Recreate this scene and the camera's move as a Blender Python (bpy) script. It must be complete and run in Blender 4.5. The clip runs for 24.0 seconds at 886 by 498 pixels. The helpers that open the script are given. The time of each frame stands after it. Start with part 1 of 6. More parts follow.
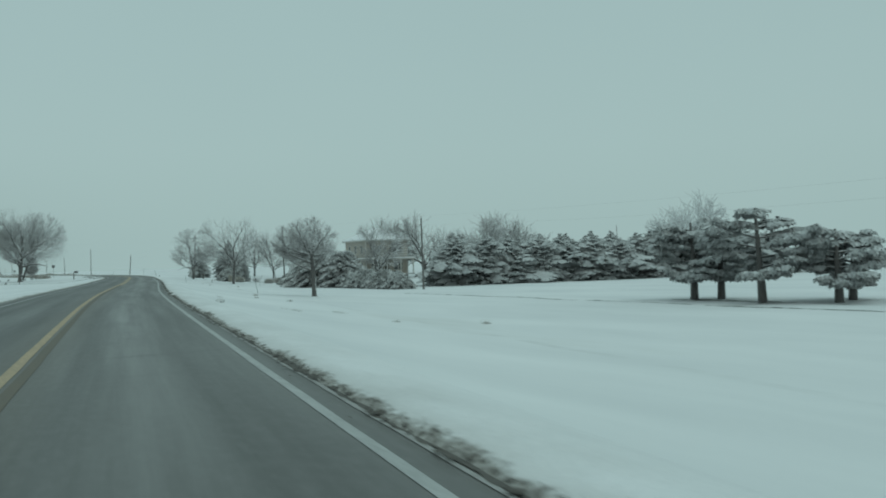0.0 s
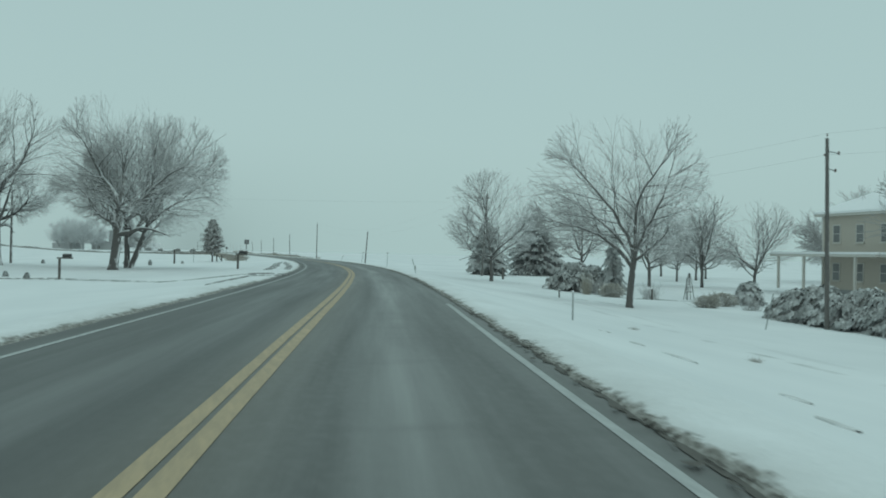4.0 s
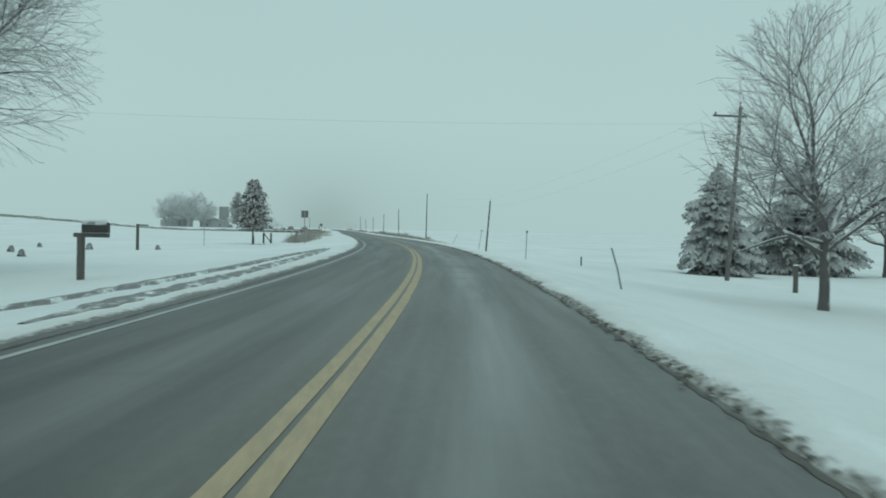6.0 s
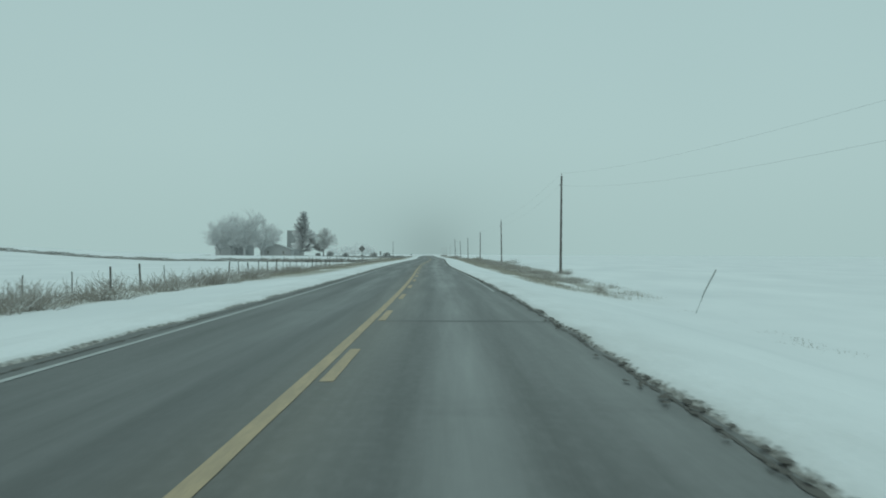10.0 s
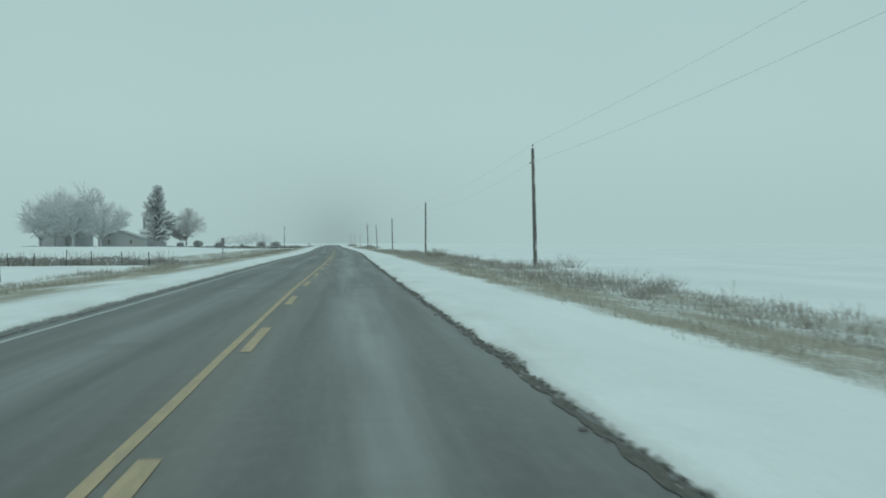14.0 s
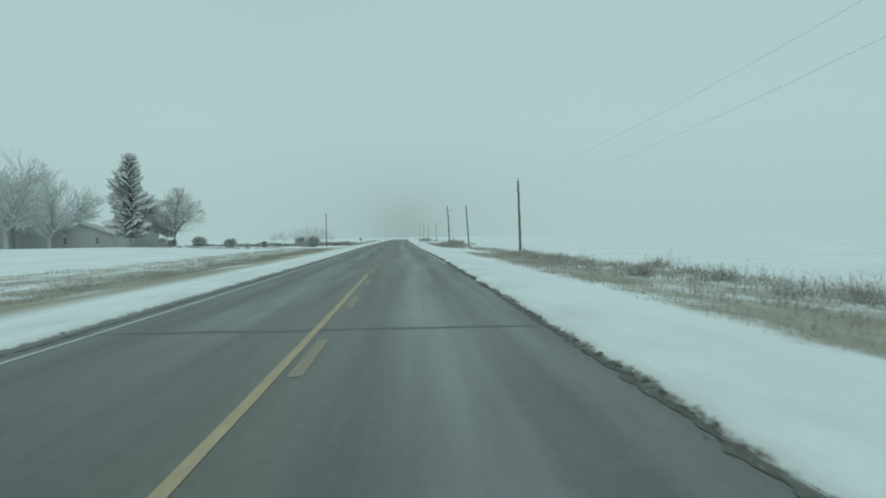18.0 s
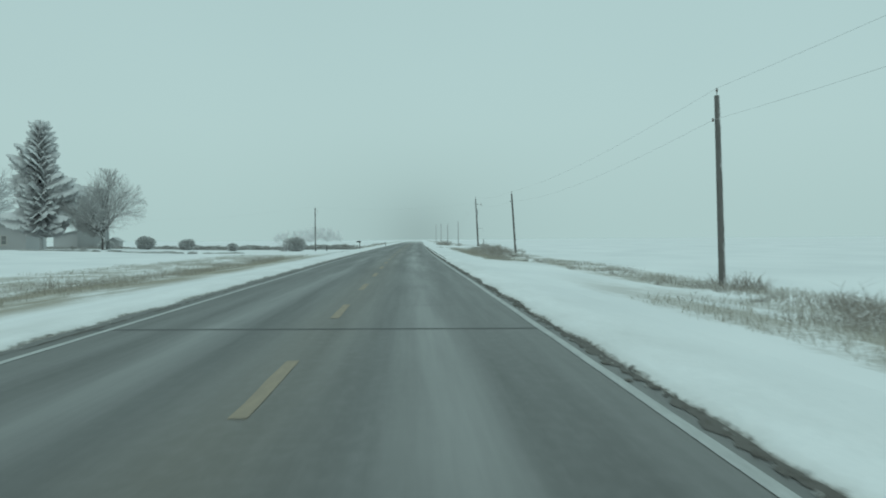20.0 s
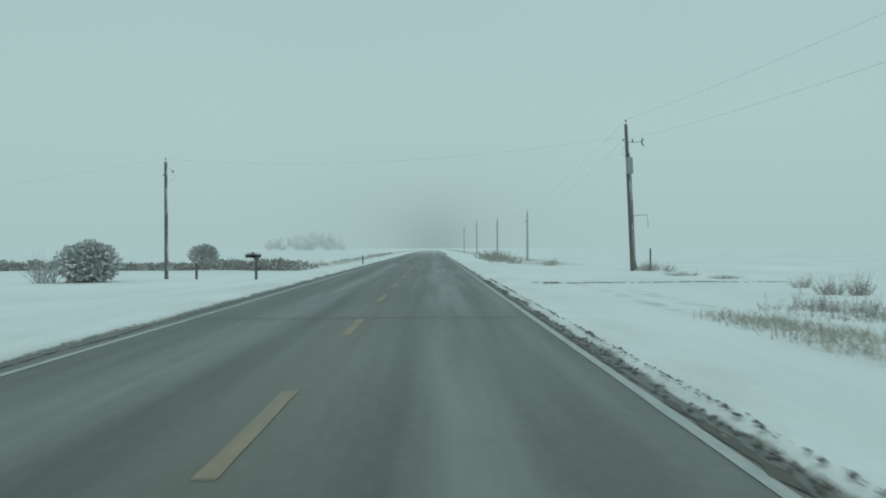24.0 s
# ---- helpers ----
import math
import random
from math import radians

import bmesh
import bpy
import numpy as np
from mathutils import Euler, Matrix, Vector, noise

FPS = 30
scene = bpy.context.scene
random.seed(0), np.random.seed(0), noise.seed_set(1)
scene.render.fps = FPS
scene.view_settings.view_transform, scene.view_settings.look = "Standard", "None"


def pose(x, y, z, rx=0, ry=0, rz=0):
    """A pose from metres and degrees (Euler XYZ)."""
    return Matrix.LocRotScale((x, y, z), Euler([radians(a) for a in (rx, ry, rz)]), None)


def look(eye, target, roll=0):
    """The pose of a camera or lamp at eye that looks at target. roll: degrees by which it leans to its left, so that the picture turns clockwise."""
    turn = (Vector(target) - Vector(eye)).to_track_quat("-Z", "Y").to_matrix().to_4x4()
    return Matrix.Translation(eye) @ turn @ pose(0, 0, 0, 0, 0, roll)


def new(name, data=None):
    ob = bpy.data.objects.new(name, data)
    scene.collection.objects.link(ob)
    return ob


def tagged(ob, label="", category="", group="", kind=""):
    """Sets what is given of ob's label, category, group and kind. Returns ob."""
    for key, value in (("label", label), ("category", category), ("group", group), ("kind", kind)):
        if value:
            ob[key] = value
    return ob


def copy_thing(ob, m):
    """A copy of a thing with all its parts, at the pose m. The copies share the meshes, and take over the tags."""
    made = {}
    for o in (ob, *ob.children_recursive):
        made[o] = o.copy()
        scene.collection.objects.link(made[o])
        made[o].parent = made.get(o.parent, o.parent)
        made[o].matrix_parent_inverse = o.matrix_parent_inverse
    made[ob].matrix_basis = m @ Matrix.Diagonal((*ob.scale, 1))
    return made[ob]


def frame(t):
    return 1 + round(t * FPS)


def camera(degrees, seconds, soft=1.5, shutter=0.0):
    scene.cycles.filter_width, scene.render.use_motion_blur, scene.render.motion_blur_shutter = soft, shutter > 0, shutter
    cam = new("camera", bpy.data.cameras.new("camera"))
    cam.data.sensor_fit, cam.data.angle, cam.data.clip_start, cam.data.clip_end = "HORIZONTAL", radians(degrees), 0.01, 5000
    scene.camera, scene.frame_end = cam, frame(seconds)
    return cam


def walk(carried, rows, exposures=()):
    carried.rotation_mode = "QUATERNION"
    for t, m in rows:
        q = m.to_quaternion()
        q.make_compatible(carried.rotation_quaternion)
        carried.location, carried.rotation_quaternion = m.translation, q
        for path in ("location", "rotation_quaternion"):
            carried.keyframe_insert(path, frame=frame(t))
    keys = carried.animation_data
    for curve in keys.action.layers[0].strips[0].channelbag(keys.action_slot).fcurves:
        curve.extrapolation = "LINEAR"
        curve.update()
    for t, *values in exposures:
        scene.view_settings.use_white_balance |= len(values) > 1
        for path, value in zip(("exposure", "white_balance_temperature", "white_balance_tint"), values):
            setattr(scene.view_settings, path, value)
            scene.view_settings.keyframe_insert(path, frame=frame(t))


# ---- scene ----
cam = camera(52.0, 24.0, soft=1.8, shutter=0.12)

# seconds, eye, target, roll
PATH = [
    (0, (0.00, 0.00, 1.45), (4.946, 8.690, 1.568), -1.77),
    (0.5, (2.66, 14.90, 1.45), (7.230, 23.796, 1.605), -1.62),
    (1, (5.34, 29.63, 1.45), (9.456, 38.741, 1.671), -1.81),
    (1.5, (8.08, 44.28, 1.45), (11.888, 53.520, 1.711), -1.86),
    (2, (10.94, 58.88, 1.45), (14.558, 68.196, 1.676), -1.21),
    (2.5, (13.96, 73.39, 1.45), (17.374, 82.789, 1.640), -0.78),
    (3, (17.02, 87.81, 1.45), (20.237, 97.277, 1.605), -0.48),
    (3.5, (19.98, 102.14, 1.45), (23.000, 111.671, 1.569), -0.22),
    (4, (22.83, 116.45, 1.45), (25.447, 126.104, 1.507), 1.08),
    (4.5, (25.65, 130.78, 1.45), (27.954, 140.513, 1.423), 2.05),
    (5, (28.46, 145.05, 1.45), (30.481, 154.839, 1.328), 2.19),
    (5.5, (31.15, 159.25, 1.45), (32.836, 169.102, 1.281), 2.02),
    (6, (33.62, 173.44, 1.45), (34.901, 183.354, 1.244), 1.27),
    (6.5, (35.80, 187.63, 1.45), (36.708, 197.590, 1.254), 1.07),
    (7, (37.67, 201.87, 1.45), (38.479, 211.836, 1.305), 1.11),
    (7.5, (39.25, 216.22, 1.45), (39.960, 226.193, 1.402), 1.37),
    (8, (40.54, 230.55, 1.45), (41.122, 240.531, 1.509), 1.40),
    (8.5, (41.50, 244.59, 1.45), (41.953, 254.580, 1.576), 2.24),
    (9, (42.16, 258.28, 1.45), (42.515, 268.268, 1.570), 1.68),
    (9.5, (42.57, 271.68, 1.45), (42.794, 281.678, 1.542), 0.74),
    (10, (42.84, 285.01, 1.45), (42.967, 295.005, 1.503), 0.30),
    (10.5, (43.01, 298.46, 1.45), (43.053, 308.462, 1.464), 0.01),
    (11, (43.15, 312.13, 1.45), (43.094, 322.126, 1.424), -0.20),
    (11.5, (43.21, 325.99, 1.45), (43.072, 335.988, 1.385), -0.38),
    (12, (43.20, 339.97, 1.45), (43.095, 349.971, 1.423), -0.61),
    (12.5, (43.13, 353.95, 1.45), (43.292, 363.953, 1.452), -0.64),
    (13, (43.05, 367.88, 1.45), (44.099, 377.826, 1.423), 0.44),
    (13.5, (42.99, 381.86, 1.45), (44.528, 391.741, 1.370), 0.85),
    (14, (42.99, 396.03, 1.45), (44.156, 405.961, 1.381), -0.01),
    (14.5, (43.06, 410.31, 1.45), (43.774, 420.284, 1.478), 0.09),
    (15, (43.17, 424.52, 1.45), (43.714, 434.501, 1.533), -0.21),
    (15.5, (43.28, 438.75, 1.45), (43.719, 448.744, 1.502), -0.23),
    (16, (43.37, 453.23, 1.45), (43.730, 463.221, 1.396), -0.59),
    (16.5, (43.45, 467.75, 1.45), (43.840, 477.747, 1.319), -0.85),
    (17, (43.63, 482.02, 1.45), (44.054, 492.007, 1.318), -1.20),
    (17.5, (43.89, 495.96, 1.45), (44.321, 505.946, 1.323), -1.05),
    (18, (44.07, 509.73, 1.45), (44.470, 519.724, 1.307), -0.96),
    (18.5, (44.13, 523.57, 1.45), (44.488, 533.564, 1.290), -0.82),
    (19, (44.09, 537.67, 1.45), (44.418, 547.662, 1.274), -0.82),
    (19.5, (44.02, 552.09, 1.45), (44.304, 562.088, 1.258), -0.95),
    (20, (43.92, 566.67, 1.45), (44.175, 576.663, 1.337), -0.41),
    (20.5, (43.81, 581.08, 1.45), (44.019, 591.078, 1.432), -0.63),
    (21, (43.63, 595.26, 1.45), (43.805, 605.263, 1.524), -0.02),
    (21.5, (43.42, 609.39, 1.45), (43.502, 619.385, 1.635), -0.14),
    (22, (43.24, 623.54, 1.45), (43.252, 633.537, 1.707), -0.12),
    (22.5, (43.12, 637.68, 1.45), (43.109, 647.673, 1.808), -0.12),
    (23, (43.01, 651.84, 1.45), (43.031, 661.835, 1.825), -0.79),
    (23.5, (42.90, 666.09, 1.45), (42.950, 676.084, 1.649), -0.59),
    (24, (42.82, 680.33, 1.45), (42.906, 690.330, 1.432), -0.18),
]
EXPOSURES = ((0, -0.20), (1.5, -0.18), (3.5, -0.06), (4.5, 0.0), (6.5, 0.07), (7.5, 0.03), (9.2, -0.03), (12.0, 0.03), (17.0, 0.03), (20.0, 0.09), (21.5, 0.08), (23.0, -0.04), (24.0, -0.02))
walk(cam, [(t, look(e, g, r)) for t, e, g, r in PATH], EXPOSURES)

# ---- world: thick winter overcast, snow in the air ----
world = bpy.data.worlds.new("overcast_sky")
scene.world = world
world.use_nodes = True
wn, wl = world.node_tree.nodes, world.node_tree.links
wn.clear()
w_out = wn.new("ShaderNodeOutputWorld")
w_sum = wn.new("ShaderNodeAddShader")
w_cloud = wn.new("ShaderNodeBackground")
w_clear = wn.new("ShaderNodeBackground")
w_sky = wn.new("ShaderNodeTexSky")
w_sky.sky_type, w_sky.sun_disc = "NISHITA", False
w_sky.sun_elevation, w_sky.sun_rotation = radians(38), radians(200)
w_sky.dust_density, w_sky.air_density = 6.0, 1.0
w_clear.inputs[1].default_value = 0.006
wl.new(w_sky.outputs[0], w_clear.inputs[0])
w_co = wn.new("ShaderNodeTexCoord")
w_sep = wn.new("ShaderNodeSeparateXYZ")
w_ramp = wn.new("ShaderNodeValToRGB")
w_ramp.color_ramp.elements[0].position = 0.0
w_ramp.color_ramp.elements[0].color = (0.408, 0.575, 0.564, 1)
w_ramp.color_ramp.elements[1].position = 0.6
w_ramp.color_ramp.elements[1].color = (0.371, 0.535, 0.536, 1)
e_mid = w_ramp.color_ramp.elements.new(0.12)
e_mid.color = (0.421, 0.590, 0.580, 1)
w_noise = wn.new("ShaderNodeTexNoise")
w_noise.inputs["Scale"].default_value = 1.6
w_noise.inputs["Detail"].default_value = 3.0
w_mix = wn.new("ShaderNodeMix")
w_mix.data_type, w_mix.blend_type = "RGBA", "MULTIPLY"
w_mix.inputs["Factor"].default_value = 0.10
wl.new(w_co.outputs["Generated"], w_sep.inputs[0])
wl.new(w_sep.outputs["Z"], w_ramp.inputs[0])
wl.new(w_co.outputs["Generated"], w_noise.inputs["Vector"])
wl.new(w_ramp.outputs[0], w_mix.inputs["A"])
wl.new(w_noise.outputs["Fac"], w_mix.inputs["B"])


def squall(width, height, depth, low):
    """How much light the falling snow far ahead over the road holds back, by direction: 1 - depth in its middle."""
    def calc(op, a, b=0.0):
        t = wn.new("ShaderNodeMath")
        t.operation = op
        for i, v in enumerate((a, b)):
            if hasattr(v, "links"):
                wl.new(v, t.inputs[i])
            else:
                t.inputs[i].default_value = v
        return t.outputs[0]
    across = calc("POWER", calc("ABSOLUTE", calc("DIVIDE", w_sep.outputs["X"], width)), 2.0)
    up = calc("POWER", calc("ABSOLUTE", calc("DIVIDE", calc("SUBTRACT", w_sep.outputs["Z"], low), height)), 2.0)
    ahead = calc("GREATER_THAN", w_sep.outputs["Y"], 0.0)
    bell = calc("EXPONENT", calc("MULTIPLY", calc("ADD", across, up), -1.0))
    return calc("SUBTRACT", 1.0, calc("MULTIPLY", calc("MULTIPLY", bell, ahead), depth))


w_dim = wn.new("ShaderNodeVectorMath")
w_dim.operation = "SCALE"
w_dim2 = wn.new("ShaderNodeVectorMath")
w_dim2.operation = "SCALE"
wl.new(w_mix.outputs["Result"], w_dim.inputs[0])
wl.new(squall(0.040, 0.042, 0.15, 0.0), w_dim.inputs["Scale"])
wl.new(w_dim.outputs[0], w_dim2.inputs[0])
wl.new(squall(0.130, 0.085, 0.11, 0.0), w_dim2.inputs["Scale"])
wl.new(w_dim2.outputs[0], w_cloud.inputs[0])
w_cloud.inputs[1].default_value = 1.0
wl.new(w_cloud.outputs[0], w_sum.inputs[0])
wl.new(w_clear.outputs[0], w_sum.inputs[1])
wl.new(w_sum.outputs[0], w_out.inputs[0])

sun_data = bpy.data.lights.new("veiled_sun", "SUN")
sun_data.energy, sun_data.angle, sun_data.color = 0.42, radians(35), (0.73, 1.0, 0.965)
sun = new("veiled_sun", sun_data)
sun.matrix_world = look((0, 0, 100), (-20, 55, 0))

# ---- plan: the road's centre line, x over y, and the lie of the land ----
CENTRE = [(-400, -72.0), (-60, -12.3), (0.3, -1.58), (15.2, 1.09), (29.9, 3.76), (44.6, 6.50), (59.2, 9.37), (73.7, 12.43), (88.1, 15.54), (102.4, 18.54), (116.7, 21.44), (131.1, 24.26), (145.3, 27.07), (159.5, 29.76), (173.7, 32.22), (187.8, 34.39), (202.0, 36.26), (216.4, 37.83), (230.7, 39.12), (244.7, 40.09), (258.3, 40.74), (271.7, 41.15), (285.0, 41.40), (312.1, 41.71), (340.0, 41.76), (367.9, 41.63), (396.0, 41.59), (424.5, 41.75), (453.2, 41.95), (482.0, 42.23), (509.7, 42.62), (537.7, 42.66), (566.7, 42.50), (595.2, 42.20), (623.5, 41.84), (651.8, 41.59), (680.3, 41.40), (760, 41.2), (2600, 37.0)]
LAND_RIGHT = [(-400, -2.4), (60, -2.5), (110, -2.65), (160, -2.7), (190, -2.4), (205, -1.95), (225, -1.6), (303, -1.5), (378, -0.55), (454, -0.2), (527, -0.25), (601, -0.45), (677, -0.3), (735, 0.0), (2600, -0.1)]
LAND_LEFT = [(-400, -0.5), (180, -0.65), (200, -0.35), (278, -0.6), (310, -0.3), (700, -0.5), (745, -0.75), (800, -0.9), (1000, -0.6), (2600, -0.4)]


def table(rows, v):
    return float(np.interp(v, [r[0] for r in rows], [r[1] for r in rows]))


_CY = np.array([c[0] for c in CENTRE], float)
_CX = np.array([c[1] for c in CENTRE], float)
_M = np.gradient(_CX, _CY)


def cx(y):
    """The centre line's x: a smooth cubic through its points."""
    i = int(np.clip(np.searchsorted(_CY, y) - 1, 0, len(_CY) - 2))
    d = _CY[i + 1] - _CY[i]
    s = min(1.0, max(0.0, (y - _CY[i]) / d))
    return float((2*s**3 - 3*s*s + 1) * _CX[i] + (s**3 - 2*s*s + s) * d * _M[i] + (3*s*s - 2*s**3) * _CX[i+1] + (s**3 - s*s) * d * _M[i+1])


def land(u, y):
    """Height of the snow at the distance u to the right of the centre line."""
    a = abs(u)
    side = table(LAND_RIGHT if u > 0 else LAND_LEFT, y)
    if a < 4.9:
        return -0.10
    k = min(1.0, (a - 4.8) / 8.0)
    k = k * k * (3 - 2 * k)
    if u > 0 and y < 275:
        # along the curve the bank falls away gently instead of dipping into a ditch
        w = min(1.0, (275 - y) / 30)
        k += w * (1 - math.exp(-(a - 4.8) / 10) - k)
    z = side * k
    if a > 6:
        k2 = min(1.0, (a - 6) / 6)
        z += k2 * (0.10 * noise.noise((u * 0.13, y * 0.10, 3.1)) + 0.04 * noise.noise((u * 0.6, y * 0.5, 1.7)))
    if u < -26 and y > 500:
        f, g = min(1.0, (-u - 26) / 30), min(1.0, (y - 500) / 180)
        z += 0.7 * f * f * (3 - 2 * f) * g * g * (3 - 2 * g) * (1 - min(1.0, max(0.0, (y - 745) / 24)))
    if u < -50 and 400 < y < 640:
        # a swell in the field left of the boundary fence
        f, g = min(1.0, (-u - 50) / 75), min(1.0, (y - 400) / 70) * min(1.0, (640 - y) / 120)
        z += 3.6 * f * f * (3 - 2 * f) * g * g * (3 - 2 * g)
    if a > 150:
        z += (-0.3 - side) * min(1, (a - 150) / 300)
    return z


def gz(x, y):
    return land(x - cx(y), y)


# ---- materials ----
def material(name):
    m = bpy.data.materials.new(name)
    m.use_nodes = True
    n, l = m.node_tree.nodes, m.node_tree.links
    return m, n, l, n["Principled BSDF"]


def noise_node(n, l, scale, detail=4.0, coord=None, rough=0.55, stretch=None):
    t = n.new("ShaderNodeTexNoise")
    t.inputs["Scale"].default_value, t.inputs["Detail"].default_value, t.inputs["Roughness"].default_value = scale, detail, rough
    if coord is not None:
        if stretch:
            mp = n.new("ShaderNodeMapping")
            mp.inputs["Scale"].default_value = stretch
            l.new(coord, mp.inputs["Vector"])
            coord = mp.outputs[0]
        l.new(coord, t.inputs["Vector"])
    return t.outputs["Fac"]


def ramp(n, l, fac, a, b, ca=(0, 0, 0), cb=(1, 1, 1)):
    r = n.new("ShaderNodeValToRGB")
    r.color_ramp.elements[0].position, r.color_ramp.elements[0].color = a, (*ca, 1)
    r.color_ramp.elements[1].position, r.color_ramp.elements[1].color = b, (*cb, 1)
    l.new(fac, r.inputs[0])
    return r.outputs[0]


def mix(n, l, fac, a, b, blend="MIX"):
    m = n.new("ShaderNodeMix")
    m.data_type, m.blend_type = "RGBA", blend
    for key, v in (("Factor", fac), ("A", a), ("B", b)):
        if hasattr(v, "links"):
            l.new(v, m.inputs[key])
        elif key == "Factor":
            m.inputs[key].default_value = v
        else:
            m.inputs[key].default_value = (*v, 1)
    return m.outputs["Result"]


def bump(n, l, p, height, strength=0.3, distance=0.02):
    b = n.new("ShaderNodeBump")
    b.inputs["Strength"].default_value, b.inputs["Distance"].default_value = strength, distance
    l.new(height, b.inputs["Height"])
    l.new(b.outputs[0], p.inputs["Normal"])


def math_node(n, l, op, a, b=0.0, c=0.0):
    t = n.new("ShaderNodeMath")
    t.operation = op
    for i, v in enumerate((a, b, c)):
        if hasattr(v, "links"):
            l.new(v, t.inputs[i])
        else:
            t.inputs[i].default_value = v
    return t.outputs[0]


def obj_coord(n):
    return n.new("ShaderNodeTexCoord").outputs["Object"]


SNOW = (0.90, 0.905, 0.91)


def snow_top(n, l, base, low=0.25, high=0.6, scale=1.2, amount=1.0):
    """Snow on the faces that look up, broken by noise; returns the colour."""
    g = n.new("ShaderNodeNewGeometry")
    s = n.new("ShaderNodeSeparateXYZ")
    l.new(g.outputs["Normal"], s.inputs[0])
    f = noise_node(n, l, scale, 3.0, g.outputs["Position"])
    z = math_node(n, l, "ADD", s.outputs["Z"], math_node(n, l, "MULTIPLY", math_node(n, l, "SUBTRACT", f, 0.5), 0.9))
    k = ramp(n, l, z, low, high, (0, 0, 0), (amount,) * 3)
    return mix(n, l, k, base, SNOW)


def make_snow():
    m, n, l, p = material("fresh_snow")
    uv = n.new("ShaderNodeUVMap").outputs[0]
    s = n.new("ShaderNodeSeparateXYZ")
    l.new(uv, s.inputs[0])
    u, y = s.outputs["X"], s.outputs["Y"]
    co = obj_coord(n)
    grain = noise_node(n, l, 9.0, 5.0, co)
    drift_haze = noise_node(n, l, 0.16, 4.0, co, stretch=(1.0, 0.45, 1.0))
    col = mix(n, l, ramp(n, l, drift_haze, 0.3, 0.75), (0.765, 0.775, 0.785), (0.89, 0.895, 0.90))
    col = mix(n, l, math_node(n, l, "MULTIPLY", grain, 0.12), col, (0.72, 0.735, 0.75))

    def band(centre, half, y0, y1, across=None):
        a = math_node(n, l, "ABSOLUTE", math_node(n, l, "SUBTRACT", u if across is None else across, centre))
        inside = ramp(n, l, math_node(n, l, "DIVIDE", a, half), 0.55, 1.0, (1, 1, 1), (0, 0, 0))
        b = math_node(n, l, "MULTIPLY", ramp(n, l, math_node(n, l, "DIVIDE", math_node(n, l, "SUBTRACT", y, y0), 25.0), 0.0, 1.0),
                      ramp(n, l, math_node(n, l, "DIVIDE", math_node(n, l, "SUBTRACT", y1, y), 25.0), 0.0, 1.0))
        return math_node(n, l, "MULTIPLY", inside, b)

    bands = math_node(n, l, "MAXIMUM", math_node(n, l, "MAXIMUM", math_node(n, l, "MAXIMUM", band(10.6, 4.1, 330.0, 608.0), band(10.6, 4.1, 622.0, 705.0)), math_node(n, l, "MAXIMUM", band(12.5, 2.3, 570.0, 705.0), band(11.5, 3.0, 742.0, 1500.0))), math_node(n, l, "MAXIMUM", band(-9.4, 3.3, 335.0, 672.0), band(-12.6, 3.2, 765.0, 1500.0)))
    bands = math_node(n, l, "MAXIMUM", bands, band(-11.5, 2.0, 285.0, 400.0))
    bands = math_node(n, l, "MAXIMUM", bands, band(-14.5, 7.0, 470.0, 690.0))
    patch = noise_node(n, l, 0.55, 5.0, co, 0.65, stretch=(1.0, 0.28, 1.0))
    fine = noise_node(n, l, 6.0, 4.0, co, 0.7)
    cover = ramp(n, l, math_node(n, l, "ADD", patch, math_node(n, l, "MULTIPLY", math_node(n, l, "SUBTRACT", fine, 0.5), 0.5)), 0.40, 0.58)
    k = math_node(n, l, "MULTIPLY", math_node(n, l, "MULTIPLY", bands, cover), 0.9)
    grass = mix(n, l, fine, (0.27, 0.245, 0.20), (0.52, 0.495, 0.445))
    col = mix(n, l, k, col, grass)
    # matted brown grass just behind the ploughed snow
    ragged = math_node(n, l, "ADD", u, math_node(n, l, "ADD", math_node(n, l, "MULTIPLY", math_node(n, l, "SUBTRACT", patch, 0.5), 3.2), math_node(n, l, "MULTIPLY", math_node(n, l, "SUBTRACT", fine, 0.5), 1.0)))
    mat = math_node(n, l, "MAXIMUM", math_node(n, l, "MAXIMUM", band(8.6, 1.9, 330.0, 600.0, ragged), band(8.6, 1.9, 628.0, 690.0, ragged)), band(-9.9, 3.3, 335.0, 672.0, ragged))
    lie = math_node(n, l, "ADD", noise_node(n, l, 0.30, 4.0, co, 0.6, stretch=(1.0, 0.22, 1.0)), math_node(n, l, "MULTIPLY", math_node(n, l, "SUBTRACT", fine, 0.5), 0.30))
    mat = math_node(n, l, "MULTIPLY", mat, ramp(n, l, lie, 0.37, 0.52))
    straw = mix(n, l, noise_node(n, l, 22.0, 3.0, co, 0.7, stretch=(1.0, 0.4, 1.0)), (0.17, 0.145, 0.108), (0.46, 0.415, 0.33))
    col = mix(n, l, math_node(n, l, "MULTIPLY", mat, 0.88), col, straw)
    # old tracks pressed along the ditch, half filled again
    track = math_node(n, l, "MAXIMUM", math_node(n, l, "MULTIPLY", band(16.0, 0.42, 0.0, 200.0), 0.3), band(14.1, 0.35, 90.0, 190.0))
    track = math_node(n, l, "MAXIMUM", track, math_node(n, l, "MAXIMUM", band(8.3, 0.45, 685.0, 735.0), band(7.2, 0.30, 640.0, 730.0)))
    trodden = ramp(n, l, noise_node(n, l, 0.35, 3.0, co, 0.6), 0.46, 0.62)
    track = math_node(n, l, "MULTIPLY", track, trodden)
    thin = math_node(n, l, "MULTIPLY", band(17.0, 3.0, 0.0, 110.0), ramp(n, l, drift_haze, 0.56, 0.72))
